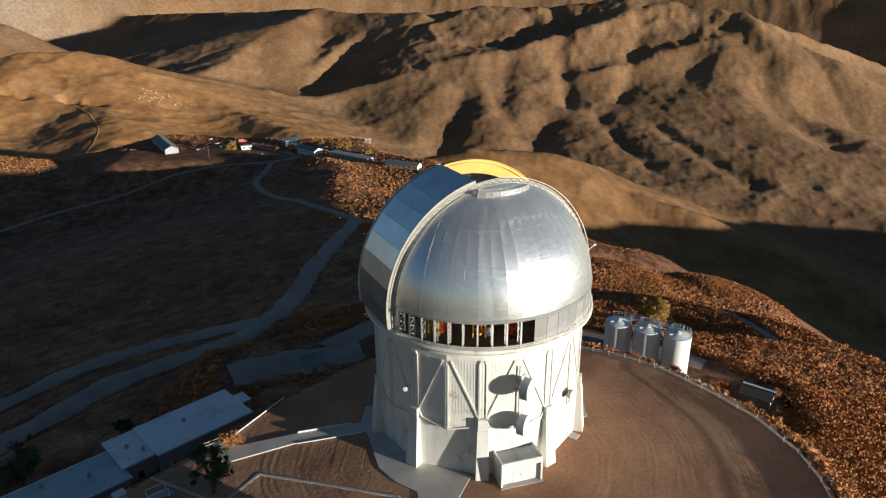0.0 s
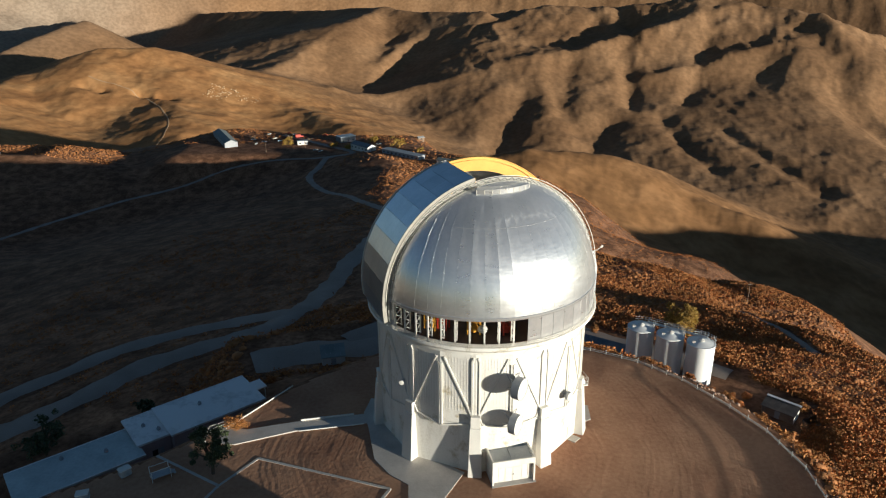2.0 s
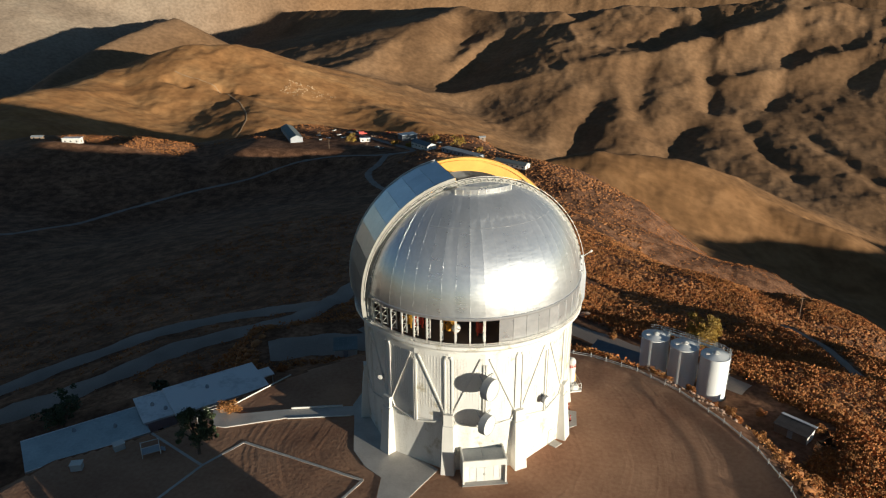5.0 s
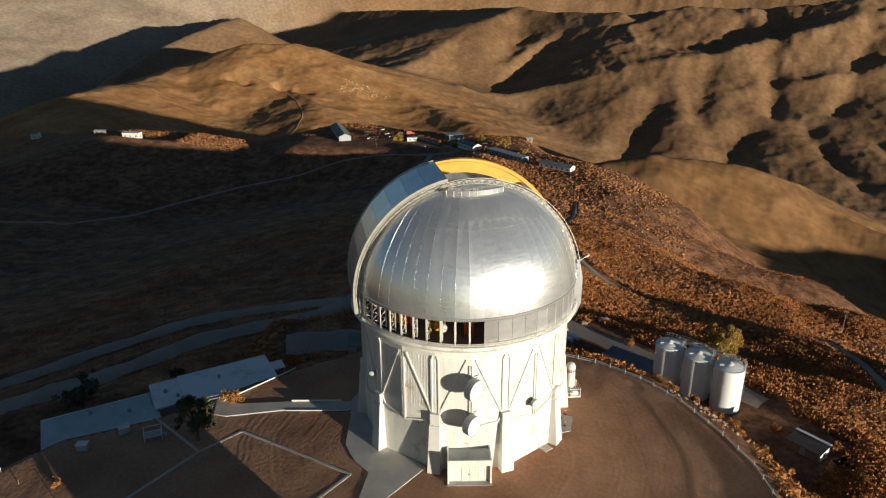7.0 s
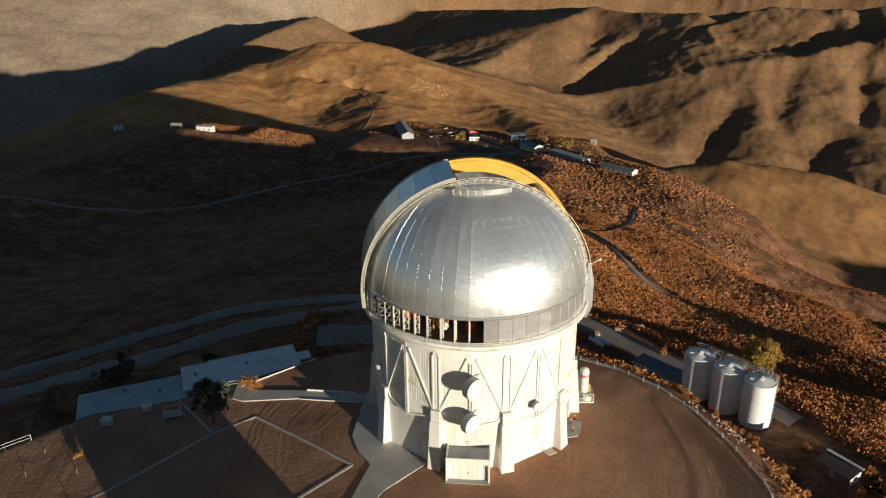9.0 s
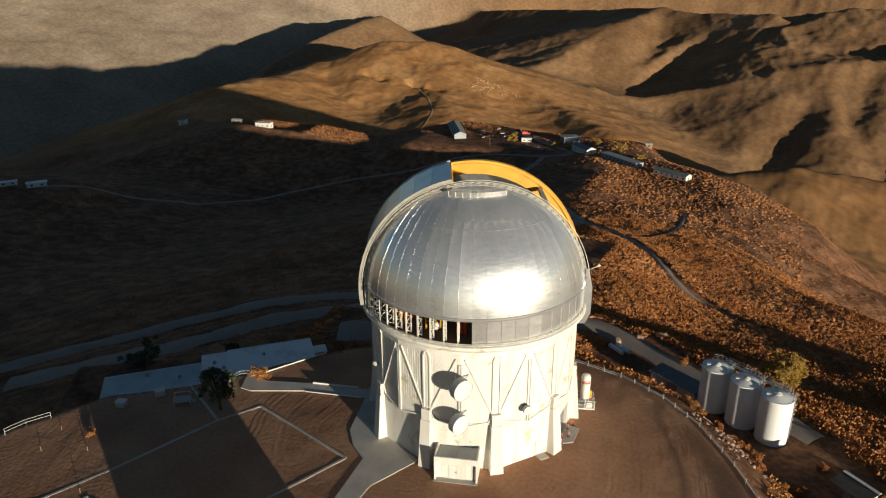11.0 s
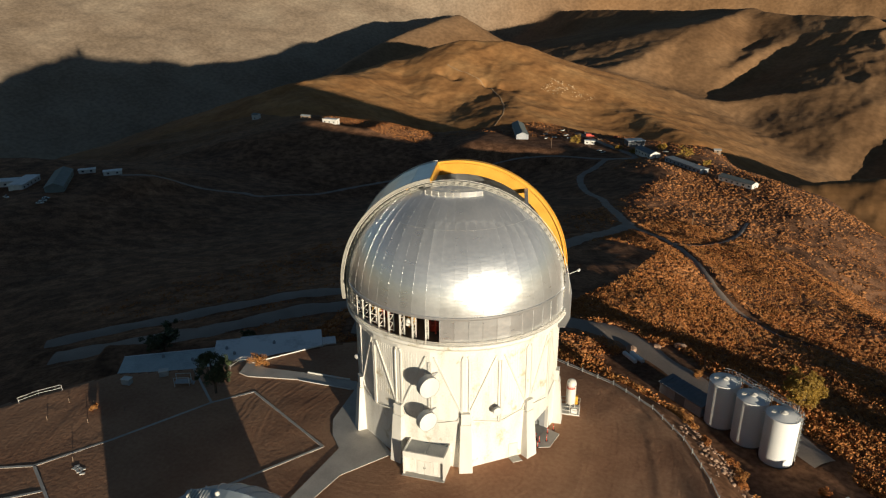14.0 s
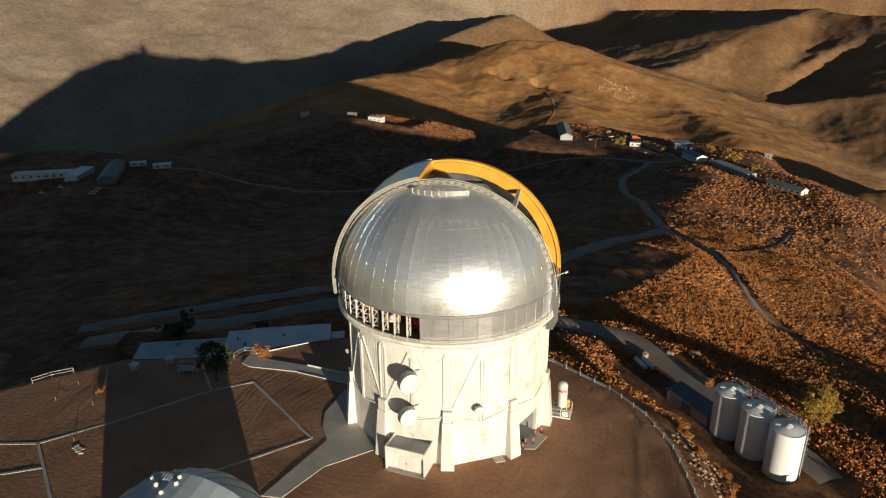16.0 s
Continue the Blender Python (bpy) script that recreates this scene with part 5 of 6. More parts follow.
def wing(t, x0, y0, x1, y1, top, base, rows, roof_mat, over=0.35):
    """A flat-roofed wing of a building with doors and windows on the side of the terrace."""
    w = part("wall", box(x0, y0, base, x1, y1, top - 0.25), PINKWALL, t)
    r = part("roof", box(x0 - over, y0 - over, top - 0.25, x1 + over, y1 + over, top), roof_mat, t)
    for a in ((x0 - over, y0 - over, x1 + over, y0 - over + 0.18), (x0 - over, y1 + over - 0.18, x1 + over, y1 + over)):
        part("roof_edge", box(a[0], a[1], top + 0.003, a[2], a[3], top + 0.1), ROOFWHITE, r)
    for k in range(rows):
        x = x0 + (k + 0.5) * (x1 - x0) / rows
        wn_ = part("window", box(x - 0.7, y0 - 0.04, base + 1.0, x + 0.7, y0 + 0.02, base + 2.2), GLASS, w)
        part("sill", box(x - 0.8, y0 - 0.1, base + 0.9, x + 0.8, y0 - 0.02, base + 1.0), WHITE, wn_)
        wn_ = part("window", box(x - 0.7, y1 - 0.02, base + 1.0, x + 0.7, y1 + 0.04, base + 2.2), GLASS, w)


house = thing("office_building", pose(-50.0, 92.0, -11.0, 0, 0, 44.5), "long single-storey pink-walled building with stained flat roofs", "building")
wing(house, 2.4, -5.0, 18.4, 4.2, 4.2, -0.6, 5, ROOFWHITE)
wing(house, -2.6, -3.6, 2.3, 4.6, 3.7, -0.6, 1, ROOFWHITE)
wing(house, -20.4, -5.6, -2.7, 3.0, 3.0, -0.6, 6, TEALROOF)
for x, y, z in ((-0.5, 1.0, 3.7), (1.2, -1.5, 3.7), (-13, 1.5, 3.0), (9, 0.5, 4.2), (-7, -1, 3.0)):
    part("roof_vent", turned_at(0.3, x, y, z, 0.6), GREY, house)
part("canopy", box(18.8, 0.5, 2.6, 21.6, 3.6, 2.8), ROOFWHITE, house)
for x in (19.4, 21.2):
    part("canopy_post", box(x, 0.7, -0.6, x + 0.12, 0.82, 2.6), WHITE, house)
part("door", box(0.0, -3.66, -0.5, 1.0, -3.6, 1.7), GREY, house)
part("door", box(3.4, -5.06, -0.5, 4.4, -5.0, 1.7), WHITE, house)

yard_z = ground_z(-27.5, 126.5)
hut = thing("yard_shed", pose(-27.2, 126.4, yard_z, 0, 0, 18), "small white shed with a dark grey sloping roof in the yard", "shed")
part("front_wall", box(-2.4, -1.9, -0.5, 2.4, -1.75, 1.8, 0.02), WHITE, hut)
part("back_wall", box(-2.4, 1.75, -0.5, 2.4, 1.9, 2.6, 0.02), WHITE, hut)
for x in (-2.4, 2.25):
    lo = [Vector((x, -1.74, -0.5)), Vector((x + 0.15, -1.74, -0.5)), Vector((x + 0.15, 1.74, -0.5)), Vector((x, 1.74, -0.5))]
    hi = [Vector((x, -1.74, 1.8)), Vector((x + 0.15, -1.74, 1.8)), Vector((x + 0.15, 1.74, 2.6)), Vector((x, 1.74, 2.6))]
    part("end_wall", slab(lo, hi), WHITE, hut)
for k in range(5):
    x0 = -2.6 + k * 1.04
    lo = [Vector(c) for c in ((x0, -2.1, 1.76), (x0 + 1.02, -2.1, 1.76), (x0 + 1.02, 2.1, 2.7), (x0, 2.1, 2.7))]
    part("roof_sheet", slab(lo, [p + Vector((0, 0, 0.07)) for p in lo]), GREENROOF, hut)
door = part("door", box(-0.5, -1.96, -0.2, 0.5, -1.9, 1.5), GREY, hut)
part("handle", box(0.32, -2.0, 0.6, 0.4, -1.96, 0.75), DARK, door)
ribbon("yard", [(-44, 124), (-36, 128), (-26, 131.5), (-18, 134)], 9.0, ROADMAT, "grey gravel yard below the terrace", 0.35, 2.5)


# ---- plants and stones ----
LEAF = surface("dark_green_leaves", (0.035, 0.05, 0.02), (0.075, 0.095, 0.035), 1.5, 6, 0.6, island=0.3)
LEAF_OLIVE = surface("olive_leaves", (0.25, 0.155, 0.018), (0.42, 0.26, 0.038), 1.5, 6, 0.6, island=0.3)
LEAF_GOLD = surface("golden_scrub", (0.29, 0.122, 0.027), (0.45, 0.205, 0.052), 1.5, 6, 0.8, island=0.35)
LEAF_RUST = surface("rusty_scrub", (0.31, 0.115, 0.026), (0.46, 0.182, 0.044), 1.5, 6, 0.85, island=0.35)
BARK = surface("bark", (0.07, 0.05, 0.035), (0.13, 0.095, 0.07), 3, 20, 0.95, 0, 0.4, 0.03)


def leaf_mesh(rng, centres, radii, count, size, flatten=0.8):
    """Many small leaf blades in clumps."""
    pick = rng.integers(0, len(centres), count)
    v = rng.normal(size=(count, 3))
    v /= np.linalg.norm(v, axis=1, keepdims=True)
    rad = radii[pick] * rng.random(count) ** 0.45
    p = centres[pick] + v * rad[:, None] * np.array([1, 1, flatten])
    n = rng.normal(size=(count, 3))
    n /= np.linalg.norm(n, axis=1, keepdims=True)
    u = np.cross(n, rng.normal(size=(count, 3)))
    u /= np.linalg.norm(u, axis=1, keepdims=True)
    w = np.cross(n, u)
    sz = size * (0.6 + 0.8 * rng.random(count))[:, None]
    quad = np.stack([p - u * sz * 0.5, p + w * sz * 0.3, p + u * sz * 0.5, p - w * sz * 0.3], 1)
    return quad.reshape(-1, 3)


def quads_object(name, co, material, parent=None):
    n = len(co) // 4
    me = bpy.data.meshes.new(name)
    me.from_pydata(co.tolist(), [], np.arange(n * 4).reshape(-1, 4).tolist())
    me.materials.append(material)
    ob = new(name, me)
    if parent is not None:
        ob.parent = parent
    return ob


def tree(x, y, z, h, spread, leaf, seed, label, count=2600, size=0.3):
    rng = np.random.default_rng(seed)
    t = thing("tree", pose(x, y, z), label, "tree", "trees")
    bm = bmesh.new()
    add_tube(bm, (0, 0, -0.4), (0.1 * h * 0.3, 0, h * 0.35), 0.055 * h * 0.6, 0.035 * h * 0.6, 9)
    top = Vector((0.03 * h, 0, h * 0.35))
    centres, radii = [], []
    for k in range(14):
        a = k * 2.4 + rng.random()
        reach = spread * (0.25 + 0.5 * rng.random())
        tip = Vector((math.cos(a) * reach, math.sin(a) * reach, h * (0.38 + 0.5 * rng.random())))
        add_tube(bm, top * (0.5 + 0.5 * rng.random()), tip, 0.018 * h, 0.006 * h, 6)
        for j in range(4):
            c = np.array(tip) + rng.normal(size=3) * spread * 0.2
            c[2] = max(c[2], h * 0.28)
            centres.append(c)
            radii.append(spread * (0.12 + 0.2 * rng.random()))
    part("trunk", bm, BARK, t)
    quads_object("crown", leaf_mesh(rng, np.array(centres), np.array(radii), count, size), leaf, t)


def shrub(x, y, r, leaf, seed, label, h=0.8, z=None):
    rng = np.random.default_rng(seed)
    t = thing("bush", pose(x, y, ground_z(x, y) if z is None else z), label, "bush", "bushes")
    c = np.stack([np.append(rng.normal(size=2) * r * 0.4, r * h * (0.25 + 0.5 * rng.random())) for _ in range(10)])
    bm = bmesh.new()
    for p in c[:6]:
        add_tube(bm, (0, 0, -0.15), tuple(p), 0.04 * r, 0.012 * r, 5)
    part("stems", bm, BARK, t)
    quads_object("foliage", leaf_mesh(rng, c, np.full(10, r * 0.38), 1500, 0.09 * r + 0.05), leaf, t)


tree(-30.3, 73.2, -0.1, 7.8, 2.7, LEAF, 5, "dark green pepper tree beside the terrace kerb", 9500, 0.24)
tree(-66.0, 88.0, ground_z(-66, 88), 6.0, 3.6, LEAF, 6, "dark green tree behind the long building", 3000, 0.4)
tree(-56.5, 103.0, ground_z(-56.5, 103), 2.8, 1.7, LEAF, 7, "dark green small tree behind the long building", 1800, 0.35)
tree(49.5, 147.0, ground_z(49.5, 147.0), 8.0, 4.3, LEAF_OLIVE, 8, "olive-yellow tree on the bank behind the tanks", 15000, 0.27)
for k, (x, y, h, sp) in enumerate(((-184, 597, 6.5, 6.0), (-126, 584, 4, 3.5), (-108, 604, 5.5, 4.5), (-82, 583, 7, 6.5), (-141, 590, 4.5, 3.5), (-62, 566, 3.5, 3.5))):
    tree(x, y, ground_z(x, y), h, sp, LEAF_OLIVE, 20 + k, "olive-green tree beside the distant camp", 900, 0.9)
shrub(-30.6, 82.9, 1.9, LEAF_GOLD, 30, "golden dry bush at the end of the walk", 1.2, 0.0)
shrub(-42.6, 59.6, 0.9, LEAF_GOLD, 31, "golden dry bush on the terrace")
for k, (x, y, r, l) in enumerate(((36.8, 109.6, 1.5, 0), (34.5, 112.0, 1.9, 0), (40.2, 104.8, 1.2, 1), (51.8, 91.0, 1.6, 0), (53.6, 86.0, 2.0, 0), (55.2, 81.5, 1.4, 1), (54.6, 77.2, 1.8, 0), (46.8, 98.6, 1.3, 1), (53.0, 113.2, 1.8, 0),
                                   (26.4, 118.0, 1.4, 0), (20.0, 120.5, 1.6, 0), (15.0, 121.0, 1.3, 0), (22.5, 124.0, 1.5, 1), (12.0, 127.0, 1.4, 0), (29.4, 120.6, 1.2, 1), (58.0, 105.0, 1.5, 0), (68.0, 108.0, 1.6, 0), (66.0, 118.0, 1.8, 0), (57.0, 121.5, 1.4, 1),
                                   (45.5, 101.5, 1.7, 0), (49.4, 96.0, 1.5, 0), (43.0, 106.5, 1.6, 1), (38.6, 112.6, 1.8, 0), (31.5, 115.2, 1.6, 0), (56.8, 88.5, 1.6, 0), (57.6, 96.0, 1.4, 1), (56.0, 72.5, 1.6, 0), (59.5, 79.0, 1.5, 1), (48.6, 108.4, 1.3, 0), (17.5, 117.4, 1.4, 0), (9.0, 118.5, 1.3, 1), (4.0, 133.0, 1.3, 0), (0.0, 143.0, 1.2, 1), (9.0, 138.0, 1.5, 0), (30.0, 147.0, 1.6, 0), (-22, 116, 1.6, 1), (-37, 114.5, 1.5, 1), (-16, 121, 1.4, 1))):
    shrub(x, y, r, LEAF_RUST if l else LEAF_GOLD, 40 + k, "rust-brown dry bush on stony ground" if l else "golden dry bush on stony ground")

ROCK = surface("red_brown_rock", (0.23, 0.096, 0.031), (0.40, 0.175, 0.056), 0.7, 5, 0.95, 0, 0.5, 0.08, island=0.35)
PALEROCK = surface("pale_rock", (0.24, 0.145, 0.095), (0.36, 0.24, 0.165), 0.8, 5, 0.95, 0, 0.5, 0.08, island=0.25)
ICO = bmesh.new()
bmesh.ops.create_icosphere(ICO, subdivisions=1, radius=1)
ICO_V = np.array([v.co[:] for v in ICO.verts])
ICO_F = np.array([[v.index for v in f.verts] for f in ICO.faces])
ICO.free()


def strewn(rng, boxes, count, keep):
    """Places on the land within boxes (x0, y0, x1, y1, share) that pass keep()."""
    xs, ys = [], []
    for x0, y0, x1, y1, share in boxes:
        n = int(count * share)
        xs.append(rng.uniform(x0, x1, n))
        ys.append(rng.uniform(y0, y1, n))
    x, y = np.concatenate(xs), np.concatenate(ys)
    m = keep(x, y)
    d, _, _ = nearest(x, y, PLATFORM, True)
    m &= ~inside(x, y, PLATFORM) & (d > 0.8)
    for _, width, pts in ROADS:
        d, _, _ = nearest(x, y, pts)
        m &= d > width / 2 + 0.8
    for (cx, cy), (hx, hy), turn, pz, _ in PADS[:3]:
        c, s = math.cos(radians(turn)), math.sin(radians(turn))
        u, v = (x - cx) * c + (y - cy) * s, -(x - cx) * s + (y - cy) * c
        m &= (np.abs(u) > hx) | (np.abs(v) > hy)
    return x[m], y[m]


def stones(name, label, seed, boxes, count, lo, hi, power, material, clump=14.0, gate=0.0):
    rng = np.random.default_rng(seed)
    x, y = strewn(rng, boxes, count, lambda a, b: fbm(a, b, clump, 3, seed) + 0.35 * rng.normal(size=a.shape) > gate)
    n = len(x)
    size = lo + (hi - lo) * rng.random(n) ** power
    shape = ICO_V[None] * (1 + 0.28 * rng.normal(size=(n, len(ICO_V), 1)).clip(-1.4, 1.4)) * (0.7 + 0.6 * rng.random((n, 1, 3)))
    a = rng.uniform(0, math.tau, n)
    ca, sa = np.cos(a)[:, None], np.sin(a)[:, None]
    px, py = shape[..., 0] * ca - shape[..., 1] * sa, shape[..., 0] * sa + shape[..., 1] * ca
    z = height(x, y) + size * 0.02
    co = np.stack([x[:, None] + px * size[:, None], y[:, None] + py * size[:, None], z[:, None] + shape[..., 2] * size[:, None] * 0.62], -1).reshape(-1, 3)
    faces = (np.arange(n)[:, None, None] * len(ICO_V) + ICO_F[None]).reshape(-1, 3)
    me = bpy.data.meshes.new(name)
    me.vertices.add(len(co))
    me.vertices.foreach_set("co", co.astype(np.float32).ravel())
    me.loops.add(faces.size)
    me.loops.foreach_set("vertex_index", faces.astype(np.int32).ravel())
    me.polygons.add(len(faces))
    me.polygons.foreach_set("loop_start", (np.arange(len(faces)) * 3).astype(np.int32))
    me.update(calc_edges=True)
    me.materials.append(material)
    return tagged(new(name, me), label, "rocks", kind="stuff")


def scrub(name, label, seed, boxes, count, r0, r1, material, blades=12, clump=18.0, gate=0.0):
    rng = np.random.default_rng(seed)
    x, y = strewn(rng, boxes, count, lambda a, b: fbm(a, b, clump, 3, seed) + 0.4 * rng.normal(size=a.shape) > gate)
    n = len(x)
    r = rng.uniform(r0, r1, n)
    z = height(x, y)
    base = np.stack([x, y, z + r * 0.25], -1)
    cen = np.repeat(base, blades, 0)
    rad = np.repeat(r, blades)
    v = rng.normal(size=(n * blades, 3))
    v /= np.linalg.norm(v, axis=1, keepdims=True)
    v[:, 2] = np.abs(v[:, 2]) * 0.8
    p = cen + v * rad[:, None] * rng.random((n * blades, 1)) ** 0.5
    u = np.cross(v, rng.normal(size=v.shape))
    u /= np.linalg.norm(u, axis=1, keepdims=True) + 1e-9
    sz = (rad * 0.38)[:, None]
    quad = np.stack([p - u * sz * 0.5, p - v * sz * 0.4, p + u * sz * 0.5, p + v * sz * 0.8], 1).reshape(-1, 3)
    return tagged(quads_object(name, quad, material), label, "scrub", kind="stuff")


NEAR = [(50, 60, 95, 130, 0.30), (0, 112, 75, 170, 0.35), (-60, 112, 0, 170, 0.12), (-10, 165, 110, 260, 0.55), (-40, 260, 140, 380, 0.5), (72, 90, 150, 300, 0.6)]
stones("boulder_field", "red-brown boulders strewn over the steep slope", 101, NEAR + [(-5, 160, 75, 270, 0.5)], 32000, 0.16, 1.05, 2.5, ROCK, 16, -0.08)
stones("scree", "pale broken stones along the terrace bank", 102, [(49, 55, 66, 100, 0.5), (36, 96, 62, 118, 0.4), (0, 112, 40, 124, 0.25), (0, 140, 30, 165, 0.15), (57, 90, 82, 121, 0.5)], 4600, 0.08, 0.42, 2.4, PALEROCK, 7, -0.05)
stones("far_boulders", "red-brown rocks on the far slope and knoll", 103, [(-75, 330, 60, 540, 0.7), (-120, 520, -20, 640, 0.15), (-470, 555, -330, 600, 0.25), (-330, 640, -100, 700, 0.2)], 14000, 0.35, 1.3, 2.6, ROCK, 30, -0.15)
stones("pale_outcrop", "pale broken rock outcrops on the sunlit hill", 104, [(-870, 1960, -720, 2060, 1.0)], 420, 0.9, 3.6, 2.4, surface("pale_ochre_rock", (0.40, 0.26, 0.13), (0.54, 0.38, 0.22), 0.3, 2, 0.95, 0, 0.4, 0.3, island=0.2), 60, 0.15)
scrub("dry_scrub", "golden dry tufts between the rocks", 111, NEAR + [(48, 58, 72, 125, 0.25), (5, 112, 50, 128, 0.2)], 18000, 0.35, 1.0, LEAF_GOLD, 11, 20, 0.0)
scrub("brown_scrub", "rust-brown dry tufts on the slopes", 112, NEAR + [(-160, 120, -40, 330, 0.12)], 34000, 0.4, 1.2, LEAF_RUST, 9, 22, -0.1)
scrub("far_scrub", "rust-brown scrub on the far slope", 113, [(-80, 300, 150, 560, 0.7), (-330, 600, -60, 690, 0.3), (-470, 555, -330, 600, 0.12)], 14000, 0.5, 1.3, LEAF_RUST, 8, 40, -0.1)

dyke = thing("stone_wall", pose(17, 246, ground_z(17, 246)), "low dry-stone wall running down the rocky slope", "wall")
rng_w = random.Random(4)
for k in range(64):
    s = k / 63
    x, y = 17 + 15 * s + rng_w.uniform(-0.3, 0.3), 246 - 46 * s
    z = ground_z(x, y) - ground_z(17, 246)
    for row in range(2):
        w, d_, h = rng_w.uniform(0.35, 0.55), rng_w.uniform(0.3, 0.5), rng_w.uniform(0.3, 0.45)
        bm = box(-w, -d_, 0, w, d_, h, 0.06)
        bm.transform(pose(x - 17, y - 246, z - 0.1 + row * 0.38, rng_w.uniform(-8, 8), rng_w.uniform(-8, 8), rng_w.uniform(50, 90)))
        part("stone", bm, ROCK, dyke)
rng_b = np.random.default_rng(7)
for k, (x, y, s_) in enumerate(((10.5, 129.5, 1.2), (6.0, 131.5, 0.9), (14.5, 150.5, 1.6), (19.0, 155.0, 1.3), (23.5, 158.0, 1.8), (3.0, 148.0, 1.0), (33.0, 113.5, 0.6), (52.5, 96.0, 0.8), (55.0, 93.0, 0.6), (41.0, 108.0, 0.7), (60.0, 98.0, 0.9), (30.5, 160.0, 1.1))):
    bm = bmesh.new()
    bmesh.ops.create_icosphere(bm, subdivisions=2, radius=s_ * 0.75)
    for v in bm.verts:
        n = noise.noise(v.co * 0.9 / s_ + Vector((k * 7.1, 0, 0)))
        v.co *= 1 + 0.7 * n
        v.co.z *= 0.7
    t = thing("boulder", pose(x, y, ground_z(x, y) + 0.1 * s_), "large brown boulder on the slope", "boulder", "boulders")
    part("stone", bm, PALEROCK, t)


# ---- distant camp, bench and knoll ----
def far_house(name, x, y, turn, L, W, Hh, wall, roof, label, kind="gable", windows=4, z=None):
    t = thing(name, pose(x, y, (ground_z(x, y) if z is None else z) + 0.1, 0, 0, turn), label, "building", "camp buildings")
    w = part("wall", box(-L / 2, -W / 2, -1.5, L / 2, W / 2, Hh), wall, t)
    o = 0.4
    if kind == "gable":
        rise = W * 0.22
        pr = [(-W / 2 - o, Hh - 0.1), (0, Hh + rise), (W / 2 + o, Hh - 0.1), (W / 2 + o, Hh + 0.1), (0, Hh + rise + 0.22), (-W / 2 - o, Hh + 0.1)]
        bm = slab([Vector((-L / 2 - o, a, b)) for a, b in pr], [Vector((L / 2 + o, a, b)) for a, b in pr])
        bmesh.ops.recalc_face_normals(bm, faces=bm.faces[:])
        part("roof", bm, roof, t)
        for x0 in (-L / 2, L / 2 - 0.15):
            g = slab([Vector((x0, -W / 2, Hh - 0.02)), Vector((x0, W / 2, Hh - 0.02)), Vector((x0, 0, Hh + rise - 0.02))], [Vector((x0 + 0.15, -W / 2, Hh - 0.02)), Vector((x0 + 0.15, W / 2, Hh - 0.02)), Vector((x0 + 0.15, 0, Hh + rise - 0.02))])
            bmesh.ops.recalc_face_normals(g, faces=g.faces[:])
            part("gable", g, wall, t)
    else:
        part("roof", box(-L / 2 - o, -W / 2 - o, Hh, L / 2 + o, W / 2 + o, Hh + 0.3), roof, t)
    for k in range(windows):
        xx = -L / 2 + (k + 0.5) * L / windows
        for yy in (-W / 2 - 0.03, W / 2 - 0.03):
            part("window", box(xx - 0.7, yy, 0.9, xx + 0.7, yy + 0.06, 2.1), GLASS, w)
    part("door", box(L / 2 - 0.02, -0.5, 0, L / 2 + 0.05, 0.5, 2.1), WOOD, w)


far_house("long_store", -247, 611, 122, 56, 11, 4.0, GREY, GREENROOF, "long grey-green roofed store with a pale gable")
far_house("workshop", -136, 617, 40, 15, 10, 5.0, BLUEGREY, surface("pale_blue_sheet", (0.36, 0.42, 0.47), (0.46, 0.52, 0.56), 0.5, 5, 0.45), "blue-grey workshop block in the camp yard", "flat", 3)
far_house("hall", -112, 578, -42, 24, 9, 3.6, WHITE, BLUEGREY, "dark-roofed hall with white gables", "gable", 5)
far_house("dormitory", -74, 553, -37, 42, 7.5, 3.2, GREY, GREYROOF, "long grey-roofed dormitory on the ridge", "flat", 9)
far_house("dormitory", -30, 524, -27, 28, 7, 3.2, WHITE, GREENROOF, "grey-green roofed dormitory with a white end wall", "gable", 6)
far_house("kiosk", -172, 602, 20, 9, 4, 3.0, WHITE, ROOFWHITE, "white cabin at the camp yard", "flat", 2)
far_house("cabin", -70, 640, 30, 6, 4, 2.8, WOOD, GREYROOF, "small timber cabin behind the camp", "gable", 1)
far_house("lodge", -446, 224, 48, 44, 9, 3.4, WHITE, ROOFWHITE, "long white flat-roofed lodge on the bench", "flat", 9)
far_house("lodge", -430, 238, 128, 26, 9, 3.4, WHITE, ROOFWHITE, "white cross wing of the lodge on the bench", "flat", 5)
far_house("depot", -412, 252, 142, 46, 11, 4.0, GREENROOF, GREENROOF, "long grey-green roofed depot on the bench", "gable", 7)
far_house("shed", -424, 279, 55, 11, 4, 2.6, WHITE, ROOFWHITE, "small white shed on the bench", "flat", 2)
far_house("shed", -404, 286, 55, 12, 5, 2.8, WHITE, ROOFWHITE, "small white shed on the bench", "flat", 2)
far_house("knoll_house", -432, 548, 10, 16, 7, 4.0, WHITE, ROOFWHITE, "white block house on the sunlit knoll", "flat", 3)
far_house("knoll_shed", -480, 562, 10, 11, 5, 2.6, WOOD, GREYROOF, "low brown shed on the knoll", "gable", 2)
far_house("knoll_hut", -596, 596, 15, 8, 7, 5.5, WHITE, GREENROOF, "pale hut with a dark green roof", "gable", 1)


